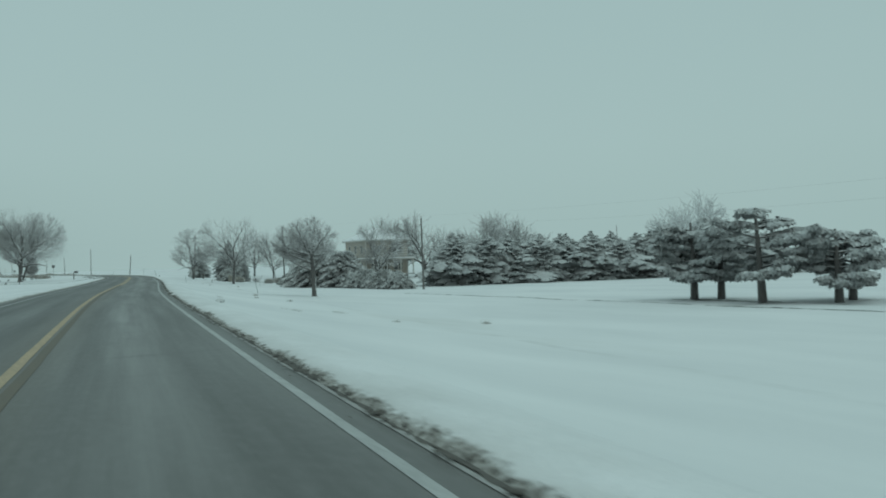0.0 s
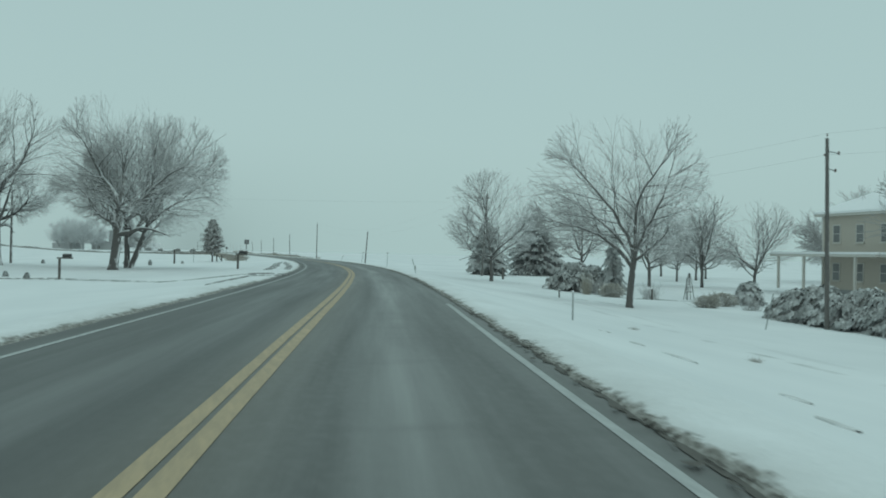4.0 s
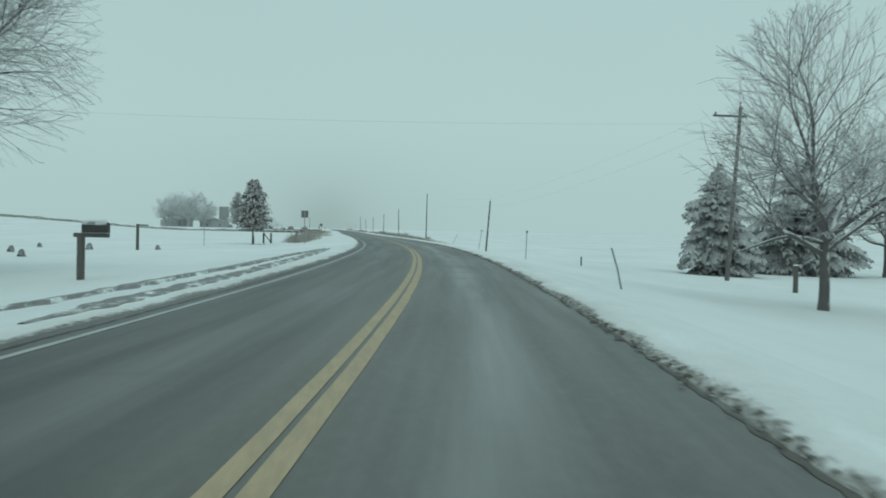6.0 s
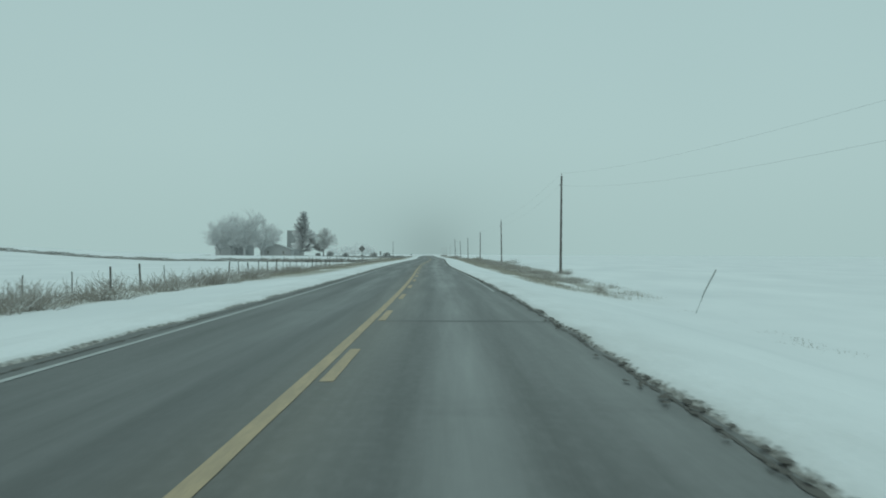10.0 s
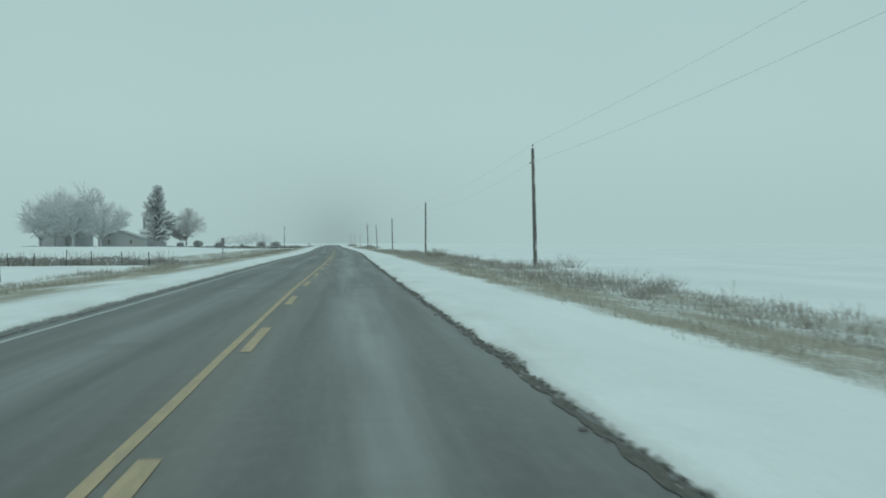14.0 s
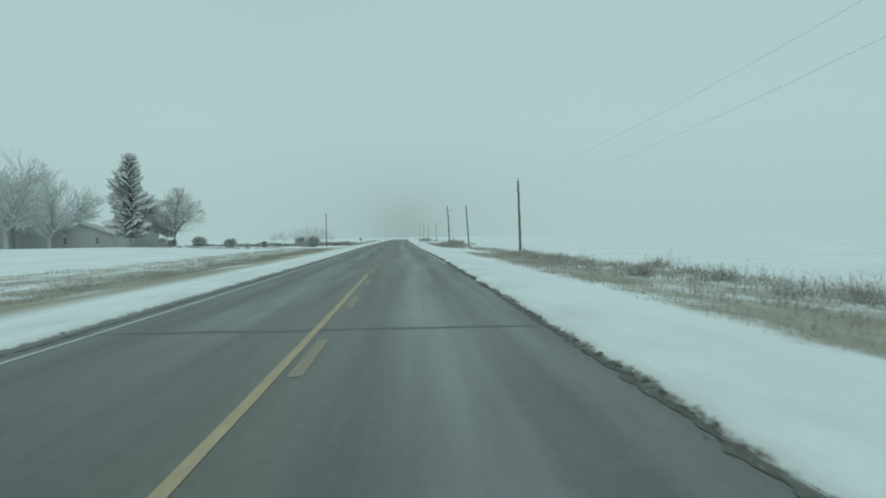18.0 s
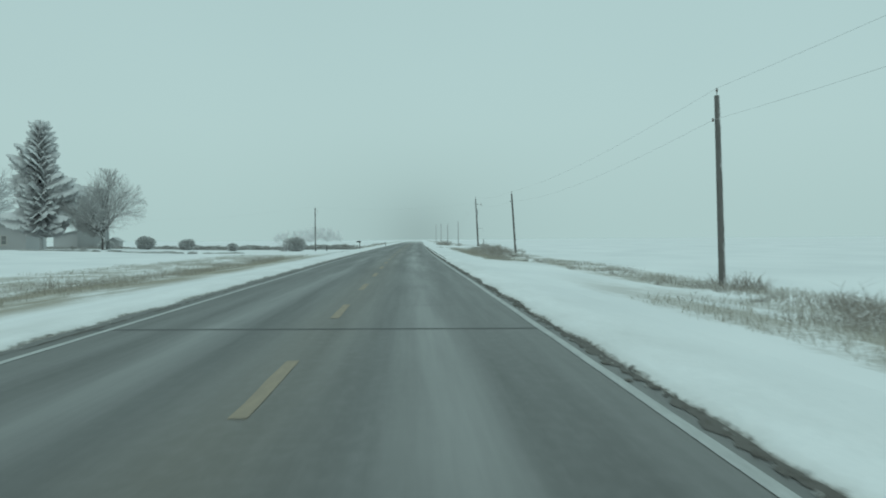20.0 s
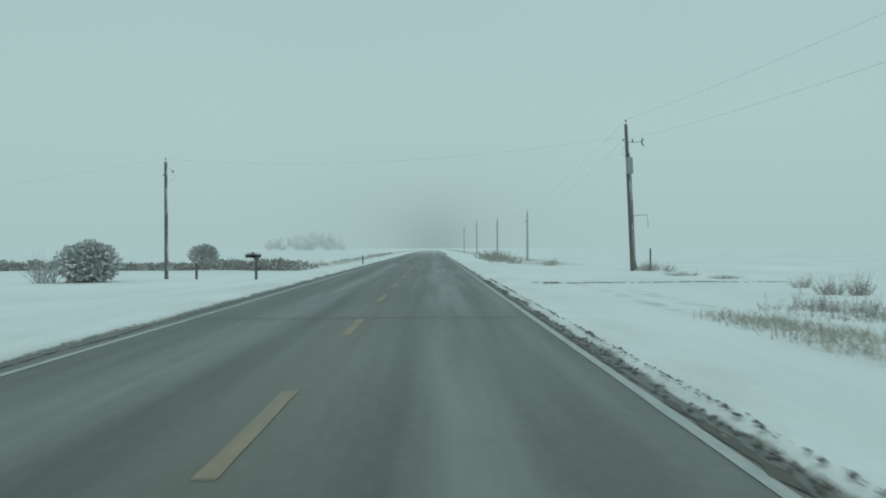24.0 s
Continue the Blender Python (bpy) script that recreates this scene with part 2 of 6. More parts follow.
    col = mix(n, l, math_node(n, l, "MULTIPLY", track, 0.75), col, (0.50, 0.505, 0.50))
    col = mix(n, l, math_node(n, l, "MULTIPLY", thin, 0.40), col, (0.55, 0.55, 0.53))
    l.new(col, p.inputs["Base Color"])
    p.inputs["Roughness"].default_value = 0.85
    p.inputs["Specular IOR Level"].default_value = 0.2
    h = math_node(n, l, "ADD", math_node(n, l, "MULTIPLY", drift_haze, 3.0), math_node(n, l, "MULTIPLY", grain, 0.25))
    h = math_node(n, l, "SUBTRACT", h, math_node(n, l, "MULTIPLY", track, 1.2))
    bump(n, l, p, h, 0.5, 0.12)
    return m


def make_bank():
    m, n, l, p = material("ploughed_snow")
    uv = n.new("ShaderNodeUVMap").outputs[0]
    s = n.new("ShaderNodeSeparateXYZ")
    l.new(uv, s.inputs[0])
    co = obj_coord(n)
    lump = noise_node(n, l, 3.2, 5.0, co, 0.65)
    grain = noise_node(n, l, 14.0, 4.0, co)
    # the strip next to the lane is grey slush and grit
    clod = noise_node(n, l, 1.1, 4.0, co, 0.7, stretch=(1.0, 0.4, 1.0))
    fray = math_node(n, l, "ADD", math_node(n, l, "MULTIPLY", math_node(n, l, "SUBTRACT", lump, 0.5), 0.30), math_node(n, l, "MULTIPLY", math_node(n, l, "SUBTRACT", grain, 0.5), 0.22))
    fray = math_node(n, l, "ADD", fray, math_node(n, l, "MULTIPLY", math_node(n, l, "SUBTRACT", clod, 0.5), 0.45))
    near = ramp(n, l, math_node(n, l, "DIVIDE", s.outputs["Y"], 130.0), 0.4, 1.0, (1.05,) * 3, (1.0,) * 3)
    far = ramp(n, l, math_node(n, l, "DIVIDE", math_node(n, l, "SUBTRACT", s.outputs["Y"], 260.0), 80.0), 0.0, 1.0, (1.0,) * 3, (2.4,) * 3)
    d = math_node(n, l, "ADD", math_node(n, l, "MULTIPLY", s.outputs["X"], math_node(n, l, "MULTIPLY", near, far)), fray)
    k = ramp(n, l, d, 0.12, 0.22, (1, 1, 1), (0, 0, 0))
    k = math_node(n, l, "MULTIPLY", k, ramp(n, l, grain, 0.30, 0.72, (1, 1, 1), (0.55,) * 3))
    slush = mix(n, l, ramp(n, l, grain, 0.3, 0.7), (0.052, 0.044, 0.034), (0.33, 0.305, 0.265))
    col = mix(n, l, grain, (0.80, 0.81, 0.82), (0.91, 0.91, 0.915))
    col = mix(n, l, ramp(n, l, d, 0.20, 0.55, (0.28,) * 3, (0, 0, 0)), col, (0.46, 0.445, 0.415))
    spray = noise_node(n, l, 0.55, 5.0, co, 0.65, stretch=(1.0, 0.3, 1.0))
    col = mix(n, l, math_node(n, l, "MULTIPLY", ramp(n, l, spray, 0.38, 0.68), 0.55), col, (0.60, 0.60, 0.59))
    field_drift = noise_node(n, l, 0.16, 4.0, co, stretch=(1.0, 0.45, 1.0))
    field = mix(n, l, ramp(n, l, field_drift, 0.3, 0.75), (0.765, 0.775, 0.785), (0.89, 0.895, 0.90))
    field = mix(n, l, math_node(n, l, "MULTIPLY", noise_node(n, l, 9.0, 5.0, co), 0.12), field, (0.72, 0.735, 0.75))
    col = mix(n, l, ramp(n, l, math_node(n, l, "MULTIPLY", s.outputs["X"], 0.5), 0.35, 0.75), col, field)
    col = mix(n, l, k, col, slush)
    l.new(col, p.inputs["Base Color"])
    p.inputs["Roughness"].default_value = 0.85
    p.inputs["Specular IOR Level"].default_value = 0.25
    bump(n, l, p, math_node(n, l, "ADD", lump, math_node(n, l, "MULTIPLY", grain, 0.3)), 0.7, 0.08)
    return m


def make_asphalt():
    m, n, l, p = material("wet_salted_asphalt")
    uv = n.new("ShaderNodeUVMap").outputs[0]
    s = n.new("ShaderNodeSeparateXYZ")
    l.new(uv, s.inputs[0])
    u = s.outputs["X"]
    co = obj_coord(n)
    grit = noise_node(n, l, 55.0, 3.0, co)
    streak = noise_node(n, l, 0.5, 5.0, uv, 0.6, stretch=(3.0, 0.10, 1.0))
    blot = noise_node(n, l, 0.35, 4.0, co, 0.6, stretch=(1.0, 0.35, 1.0))
    dusty = noise_node(n, l, 0.11, 3.0, uv, 0.55, stretch=(2.2, 0.35, 1.0))
    band = noise_node(n, l, 0.9, 3.0, uv, 0.6, stretch=(0.10, 0.55, 1.0))
    speck = noise_node(n, l, 7.0, 4.0, co, 0.7, stretch=(1.0, 0.5, 1.0))
    # damp wheel paths are darker, the crowns between them carry dry salt
    lane = math_node(n, l, "SUBTRACT", math_node(n, l, "ABSOLUTE", u), 1.75)
    au = math_node(n, l, "ABSOLUTE", lane)
    crown = ramp(n, l, au, 0.05, 0.62, (1, 1, 1), (0, 0, 0))
    wheel = ramp(n, l, math_node(n, l, "ABSOLUTE", math_node(n, l, "SUBTRACT", au, 0.85)), 0.08, 0.48, (1, 1, 1), (0, 0, 0))
    edge = ramp(n, l, math_node(n, l, "MULTIPLY", math_node(n, l, "SUBTRACT", math_node(n, l, "ABSOLUTE", u), 3.5), 2.0), 0.1, 0.9)
    salt = math_node(n, l, "MULTIPLY", ramp(n, l, dusty, 0.26, 0.56), ramp(n, l, streak, 0.28, 0.70, (0.35,) * 3, (1.0,) * 3))
    col = mix(n, l, ramp(n, l, streak, 0.3, 0.72), (0.058, 0.058, 0.054), (0.118, 0.117, 0.111))
    col = mix(n, l, math_node(n, l, "MULTIPLY", wheel, 0.62), col, (0.044, 0.044, 0.040))
    col = mix(n, l, math_node(n, l, "MULTIPLY", math_node(n, l, "MULTIPLY", crown, salt), 0.80), col, (0.30, 0.298, 0.292))
    col = mix(n, l, math_node(n, l, "MULTIPLY", salt, 0.16), col, (0.30, 0.298, 0.292))
    col = mix(n, l, math_node(n, l, "MULTIPLY", ramp(n, l, blot, 0.52, 0.75), 0.5), col, (0.050, 0.049, 0.046))
    col = mix(n, l, math_node(n, l, "MULTIPLY", ramp(n, l, band, 0.60, 0.72), 0.45), col, (0.052, 0.051, 0.048))
    dirt = ramp(n, l, math_node(n, l, "ABSOLUTE", u), 0.20, 1.05, (1, 1, 1), (0, 0, 0))
    col = mix(n, l, math_node(n, l, "MULTIPLY", dirt, math_node(n, l, "MULTIPLY", streak, 1.25)), col, (0.086, 0.071, 0.048))
    col = mix(n, l, math_node(n, l, "MULTIPLY", edge, 0.75), col, (0.075, 0.069, 0.060))
    col = mix(n, l, math_node(n, l, "MULTIPLY", ramp(n, l, speck, 0.45, 0.75), 0.24), col, (0.24, 0.238, 0.23))
    col = mix(n, l, math_node(n, l, "MULTIPLY", grit, 0.22), col, (0.22, 0.215, 0.205))
    # the lane towards the viewer has stayed wet and carries little salt
    wet = math_node(n, l, "MULTIPLY", ramp(n, l, math_node(n, l, "ADD", math_node(n, l, "MULTIPLY", u, -1.0), math_node(n, l, "SUBTRACT", streak, 0.5)), 0.1, 0.9),
                    ramp(n, l, math_node(n, l, "DIVIDE", s.outputs["Y"], 400.0), 0.60, 1.0, (0.55,) * 3, (0.28,) * 3))
    col = mix(n, l, wet, col, (0.036, 0.037, 0.034))
    # further on, haze is painted over the lanes: a patchy ramp to snow white
    drift_haze = math_node(n, l, "ADD", math_node(n, l, "DIVIDE", math_node(n, l, "SUBTRACT", s.outputs["Y"], 800.0), 420.0), math_node(n, l, "MULTIPLY", math_node(n, l, "SUBTRACT", blot, 0.5), 0.5))
    col = mix(n, l, ramp(n, l, drift_haze, 0.05, 0.95, (0, 0, 0), (0.8,) * 3), col, SNOW)
    l.new(col, p.inputs["Base Color"])
    l.new(ramp(n, l, streak, 0.2, 0.8, (0.56,) * 3, (0.38,) * 3), p.inputs["Roughness"])
    p.inputs["Specular IOR Level"].default_value = 0.5
    bump(n, l, p, grit, 0.25, 0.006)
    return m


def make_paint(name, colour, worn):
    m, n, l, p = material(name)
    co = obj_coord(n)
    a = noise_node(n, l, 7.0, 6.0, co, 0.75, stretch=(1.0, 0.14, 1.0))
    b = noise_node(n, l, 60.0, 2.0, co)
    k = ramp(n, l, math_node(n, l, "ADD", a, math_node(n, l, "MULTIPLY", math_node(n, l, "SUBTRACT", b, 0.5), 0.3)), worn, worn + 0.22)
    col = mix(n, l, k, tuple(0.74 * c + 0.02 for c in colour), colour)
    l.new(col, p.inputs["Base Color"])
    p.inputs["Roughness"].default_value = 0.6
    return m


def make_bark(name, dark, pale, snow=1.0, low=0.2, high=0.55, plaster=0.0):
    m, n, l, p = material(name)
    co = obj_coord(n)
    f = noise_node(n, l, 7.0, 5.0, co, 0.65, stretch=(2.0, 2.0, 0.5))
    col = mix(n, l, f, dark, pale)
    if plaster:
        g = n.new("ShaderNodeNewGeometry")
        dp = n.new("ShaderNodeVectorMath")
        dp.operation = "DOT_PRODUCT"
        l.new(g.outputs["Normal"], dp.inputs[0])
        dp.inputs[1].default_value = (0.92, -0.38, 0.0)
        stuck = noise_node(n, l, 3.0, 4.0, g.outputs["Position"], 0.65, stretch=(1.0, 1.0, 0.45))
        w = math_node(n, l, "ADD", math_node(n, l, "MULTIPLY", dp.outputs["Value"], 0.35), stuck)
        col = mix(n, l, ramp(n, l, w, 0.76, 0.90, (0, 0, 0), (plaster,) * 3), col, SNOW)
    col = snow_top(n, l, col, low, high, 1.4, snow)
    l.new(col, p.inputs["Base Color"])
    p.inputs["Roughness"].default_value = 0.9
    p.inputs["Specular IOR Level"].default_value = 0.2
    bump(n, l, p, f, 0.4, 0.02)
    return m


def make_needles(name, dark, pale, snow=1.0, low=0.05, high=0.75):
    m, n, l, p = material(name)
    g = n.new("ShaderNodeNewGeometry")
    co = obj_coord(n)
    f = noise_node(n, l, 2.2, 4.0, co)
    col = mix(n, l, f, dark, pale)
    col = mix(n, l, math_node(n, l, "MULTIPLY", g.outputs["Random Per Island"], 0.45), col, pale)
    col = snow_top(n, l, col, low, high, 2.4, snow)
    l.new(col, p.inputs["Base Color"])
    p.inputs["Roughness"].default_value = 0.85
    p.inputs["Specular IOR Level"].default_value = 0.15
    return m


def make_plain(name, dark, pale, scale=4.0, rough=0.8, metal=0.0, snow=0.0, stretch=None, bumped=0.2):
    m, n, l, p = material(name)
    co = obj_coord(n)
    f = noise_node(n, l, scale, 5.0, co, 0.6, stretch=stretch)
    g = noise_node(n, l, scale * 0.22, 3.0, co)
    col = mix(n, l, f, dark, pale)
    col = mix(n, l, math_node(n, l, "MULTIPLY", g, 0.3), col, dark)
    if snow:
        col = snow_top(n, l, col, 0.45, 0.8, 1.5, snow)
    l.new(col, p.inputs["Base Color"])
    p.inputs["Roughness"].default_value, p.inputs["Metallic"].default_value = rough, metal
    if bumped:
        bump(n, l, p, f, bumped, 0.01)
    return m


M_SNOW, M_BANK, M_ASPHALT = make_snow(), make_bank(), make_asphalt()
M_YELLOW = make_paint("worn_yellow_paint", (0.50, 0.37, 0.225), 0.43)
M_YELLOW_WORN = make_paint("faded_yellow_paint", (0.335, 0.262, 0.178), 0.46)
M_YELLOW_OLD = make_paint("almost_gone_yellow_paint", (0.135, 0.108, 0.072), 0.45)
M_WHITE = make_paint("worn_white_paint", (0.46, 0.47, 0.46), 0.36)
M_TAR = make_plain("tar_seam", (0.035, 0.035, 0.035), (0.085, 0.083, 0.08), 3, 0.6)
M_DAMP = make_plain("damp_asphalt_seam", (0.040, 0.040, 0.038), (0.115, 0.114, 0.110), 2.5, 0.5)
def make_rut(name, dark, pale, cover):
    m, n, l, p = material(name)
    co = obj_coord(n)
    a = noise_node(n, l, 1.6, 5.0, co, 0.65, stretch=(1.6, 0.55, 1.0))
    b = noise_node(n, l, 14.0, 4.0, co, 0.6)
    col = mix(n, l, b, dark, pale)
    f = math_node(n, l, "ADD", a, math_node(n, l, "MULTIPLY", math_node(n, l, "SUBTRACT", b, 0.5), 0.35))
    col = mix(n, l, ramp(n, l, f, cover, cover + 0.14), col, (0.84, 0.845, 0.85))
    l.new(col, p.inputs["Base Color"])
    p.inputs["Roughness"].default_value = 0.75
    bump(n, l, p, f, 0.2, 0.02)
    return m


M_THIN = make_rut("thin_trodden_snow", (0.50, 0.50, 0.49), (0.72, 0.72, 0.715), 0.46)
# slush of the ruts, also the dark of painted shade strips
M_SLUSH_SHADE = make_rut("tyre_slush_and_shade", (0.10, 0.095, 0.09), (0.36, 0.36, 0.355), 0.50)
M_BARK = make_bark("grey_bark_with_snow", (0.085, 0.080, 0.077), (0.185, 0.177, 0.171), 0.80, 0.30, 0.70, plaster=0.85)
# twig tone lifted for frost and, in part, for painted haze
M_TWIG = make_bark("frosted_hazed_twigs", (0.30, 0.294, 0.290), (0.44, 0.434, 0.430), 0.95, 0.15, 0.70)
# paler copies for far trees: haze painted into the base colour
M_BARK_FAR = make_bark("hazed_bark", (0.43, 0.435, 0.44), (0.53, 0.535, 0.54), 0.7, 0.2, 0.8)
M_TWIG_FAR = make_bark("hazed_twigs", (0.55, 0.555, 0.56), (0.66, 0.665, 0.67), 0.4, 0.3, 0.95)
# needle tone also lifted for haze, under the snow on top
M_NEEDLE = make_needles("spruce_needles_with_snow", (0.185, 0.195, 0.192), (0.30, 0.31, 0.305), 0.62, 0.22, 0.95)
M_CEDAR_DRY = make_needles("bronzed_cedar_foliage", (0.13, 0.122, 0.115), (0.24, 0.228, 0.218), 0.62, 0.25, 0.90)
M_CEDAR = make_needles("cedar_foliage_with_snow", (0.12, 0.126, 0.12), (0.21, 0.214, 0.204), 0.70, 0.20, 0.90)
# far needles, groves and shrubs: haze is part of these pale tones
M_NEEDLE_FAR = make_needles("rimed_hazed_needles", (0.54, 0.545, 0.55), (0.66, 0.665, 0.67), 0.35, 0.2, 0.95)
M_GHOST = make_bark("heavily_hazed_twigs", (0.80, 0.80, 0.805), (0.86, 0.86, 0.865), 0.3, 0.2, 0.9)
M_SHRUB_FAR = make_needles("hazed_shrub", (0.42, 0.425, 0.42), (0.56, 0.56, 0.55), 0.8, 0.0, 0.8)
M_GRASS = make_plain("dry_winter_grass", (0.27, 0.245, 0.20), (0.52, 0.495, 0.445), 1.5, 0.9, bumped=0)
M_WEED = make_plain("dead_weeds", (0.25, 0.226, 0.20), (0.46, 0.428, 0.39), 2.0, 0.9, bumped=0, snow=0.7)
M_TAN = make_plain("pale_dry_blades", (0.36, 0.335, 0.295), (0.56, 0.535, 0.495), 2.0, 0.9, bumped=0, snow=0.8)
M_WEED_FAR = make_plain("paler_weeds", (0.30, 0.29, 0.275), (0.48, 0.465, 0.45), 2.0, 0.9, bumped=0, snow=0.6)
M_POLE = make_bark("weathered_pole_wood", (0.095, 0.090, 0.086), (0.205, 0.197, 0.189), 0.8, 0.45, 0.8, plaster=0.55)
# far poles: the wood is paled to stand in for haze
M_POLE_FAR = make_plain("hazed_pole_wood", (0.42, 0.42, 0.42), (0.55, 0.55, 0.55), 6, 0.85, stretch=(3, 3, 0.25))
M_POST = make_plain("grey_fence_wood", (0.07, 0.065, 0.06), (0.18, 0.165, 0.15), 7, 0.9, stretch=(3, 3, 0.3), snow=0.9)
M_WIRE = make_plain("dull_wire", (0.52, 0.525, 0.53), (0.60, 0.605, 0.61), 5, 0.6, bumped=0)
M_STEEL = make_plain("galvanised_steel", (0.28, 0.29, 0.29), (0.42, 0.43, 0.43), 9, 0.5, 0.7)
M_SIGNBACK = make_plain("bare_aluminium_sign_back", (0.14, 0.14, 0.14), (0.22, 0.22, 0.22), 5, 0.6, 0.3)
M_CERAMIC = make_plain("brown_insulator", (0.10, 0.07, 0.06), (0.18, 0.13, 0.11), 8, 0.3, bumped=0)
M_BOX = make_plain("black_mailbox_metal", (0.03, 0.03, 0.03), (0.07, 0.07, 0.07), 6, 0.5, 0.2, snow=0.95)
M_BRICKTAN = make_plain("tan_clapboard", (0.44, 0.395, 0.34), (0.52, 0.475, 0.42), 3, 0.8, stretch=(1, 1, 6))
M_TRIM = make_plain("pale_house_trim", (0.52, 0.50, 0.465), (0.62, 0.60, 0.565), 4, 0.7)
M_WHITEWALL = make_plain("white_clapboard", (0.62, 0.63, 0.62), (0.75, 0.75, 0.74), 3, 0.8, stretch=(1, 1, 6))
M_ROOFSNOW = make_plain("roof_snow", (0.84, 0.85, 0.86), (0.92, 0.92, 0.925), 2, 0.85)
M_SILO = make_plain("grey_concrete_silo", (0.28, 0.288, 0.29), (0.37, 0.378, 0.38), 2, 0.9, stretch=(1, 1, 3))
# farm boards lightened to carry the haze in their colour
M_BARN = make_plain("hazed_barn_boards", (0.40, 0.403, 0.405), (0.50, 0.503, 0.505), 3, 0.9, stretch=(4, 4, 0.4))
M_GLASS = make_plain("dark_window_pane", (0.16, 0.165, 0.165), (0.22, 0.225, 0.225), 2, 0.12, bumped=0)


# ---- mesh helpers ----
def mesh_object(name, verts, faces, mat, parent=None, smooth=False, uvs=None):
    me = bpy.data.meshes.new(name)
    me.from_pydata(verts, [], faces)
    me.materials.append(mat)
    if smooth:
        me.polygons.foreach_set("use_smooth", [True] * len(me.polygons))
    if uvs is not None:
        layer = me.uv_layers.new(name="UVMap")
        idx = np.empty(len(me.loops), int)
        me.loops.foreach_get("vertex_index", idx)
        layer.data.foreach_set("uv", np.asarray(uvs, np.float32)[idx].ravel())
    me.update()
    ob = new(name, me)
    if parent:
        ob.parent = parent
    return ob


def thing(name, x, y, z, label, category, group="", rz=0.0, kind=""):
    ob = new(name)
    ob.matrix_world = pose(x, y, z, 0, 0, rz)
    return tagged(ob, label, category, group, kind)


def part(name, bm, mat, parent, label=""):
    me = bpy.data.meshes.new(name)
    bm.to_mesh(me)
    bm.free()
    me.materials.append(mat)
    ob = new(name, me)
    ob.parent = parent
    return tagged(ob, label)


def add_box(bm, cxyz, size, bevel=0.0, rot=None):
    m = Matrix.Translation(cxyz) @ (rot.to_4x4() if rot else Matrix()) @ Matrix.Diagonal((*size, 1))
    got = bmesh.ops.create_cube(bm, size=1.0, matrix=m)["verts"]
    if bevel:
        edges = list({e for v in got for e in v.link_edges})
        bmesh.ops.bevel(bm, geom=edges, offset=bevel, segments=2, affect="EDGES")
    return bm


def box(cxyz, size, bevel=0.0, rot=None):
    return add_box(bmesh.new(), cxyz, size, bevel, rot)


def add_tube(bm, pts, radii, sides=8, cap=True):
    rings = []
    for i, p in enumerate(pts):
        p = Vector(p)
        a = Vector(pts[max(i - 1, 0)])
        b = Vector(pts[min(i + 1, len(pts) - 1)])
        d = (b - a).normalized() if (b - a).length > 1e-9 else Vector((0, 0, 1))
        s = d.cross(Vector((0, 0, 1)) if abs(d.z) < 0.9 else Vector((1, 0, 0))).normalized()
        t = d.cross(s)
        r = radii[i] if isinstance(radii, (list, tuple)) else radii
        rings.append([bm.verts.new(p + r * (math.cos(k * math.tau / sides) * s + math.sin(k * math.tau / sides) * t)) for k in range(sides)])
    for q, w in zip(rings, rings[1:]):
        for k in range(sides):
            bm.faces.new((q[k], q[(k + 1) % sides], w[(k + 1) % sides], w[k]))
    if cap:
        bm.faces.new(rings[0][::-1])
        bm.faces.new(rings[-1])
    return bm


def tube(pts, radii, sides=8):
    return add_tube(bmesh.new(), pts, radii, sides)


# ---- ground, road, snow banks, paint ----
def ribbon(name, u0, u1, y0, y1, step, z, mat, parent=None, cols=1, wobble=0.0, sway=((0.0, 0.0),)):
    n = max(2, int((y1 - y0) / step) + 1)
    verts, uvs, faces = [], [], []
    for i in range(n):
        y = y0 + (y1 - y0) * i / (n - 1)
        for j in range(cols + 1):
            u = u0 + (u1 - u0) * j / cols + wobble * noise.noise((j * 7.3, y * 0.9, u0)) + table(sway, y)
            verts.append((cx(y) + u, y, z))
            uvs.append((u, y))
    for i in range(n - 1):
        for j in range(cols):
            a = i * (cols + 1) + j
            faces.append((a, a + 1, a + cols + 2, a + cols + 1))
    return mesh_object(name, verts, faces, mat, parent, uvs=uvs)


def build_ground():
    us = [-2200, -900, -450, -260, -170, -120, -90, -70, -55, -44, -36, -30, -25, -21, -18, -15.5, -13.5, -12, -10.5, -9, -7.5, -6.3, -5.4, -4.8,
          4.8, 5.4, 6.3, 7.5, 9, 10.5, 12, 13.5, 15.5, 18, 21, 25, 30, 36, 44, 55, 70, 90, 120, 170, 260, 450, 900, 2200]
    ys = [-900, -500, -300, -180, -120, -80] + [-50 + 3.0 * i for i in range(300)] + [860 + 12 * i for i in range(30)] + [1260, 1400, 1600, 1900, 2300, 2600]
    verts, uvs, faces = [], [], []
    for y in ys:
        for u in us:
            verts.append((cx(y) + u, y, land(u, y)))
            uvs.append((u, y))
    w = len(us)
    for i in range(len(ys) - 1):
        for j in range(w - 1):
            a = i * w + j
            faces.append((a, a + 1, a + w + 1, a + w))
    ob = mesh_object("ground", verts, faces, M_SNOW, smooth=True, uvs=uvs)
    tagged(ob, "snow-covered farmland with dry grass showing along the verges", "ground", kind="structure")


EDGE_RIGHT = [(-400, -0.10), (70, -0.12), (130, -0.2), (165, -0.30), (200, -0.42), (270, -0.36), (310, -0.2), (335, -0.26), (380, -0.58), (425, -0.58), (470, -0.42), (540, -0.36), (570, -0.27), (700, -0.27), (2600, -0.2)]
EDGE_LEFT = [(-400, 0.1), (300, 0.0), (2600, 0.0)]


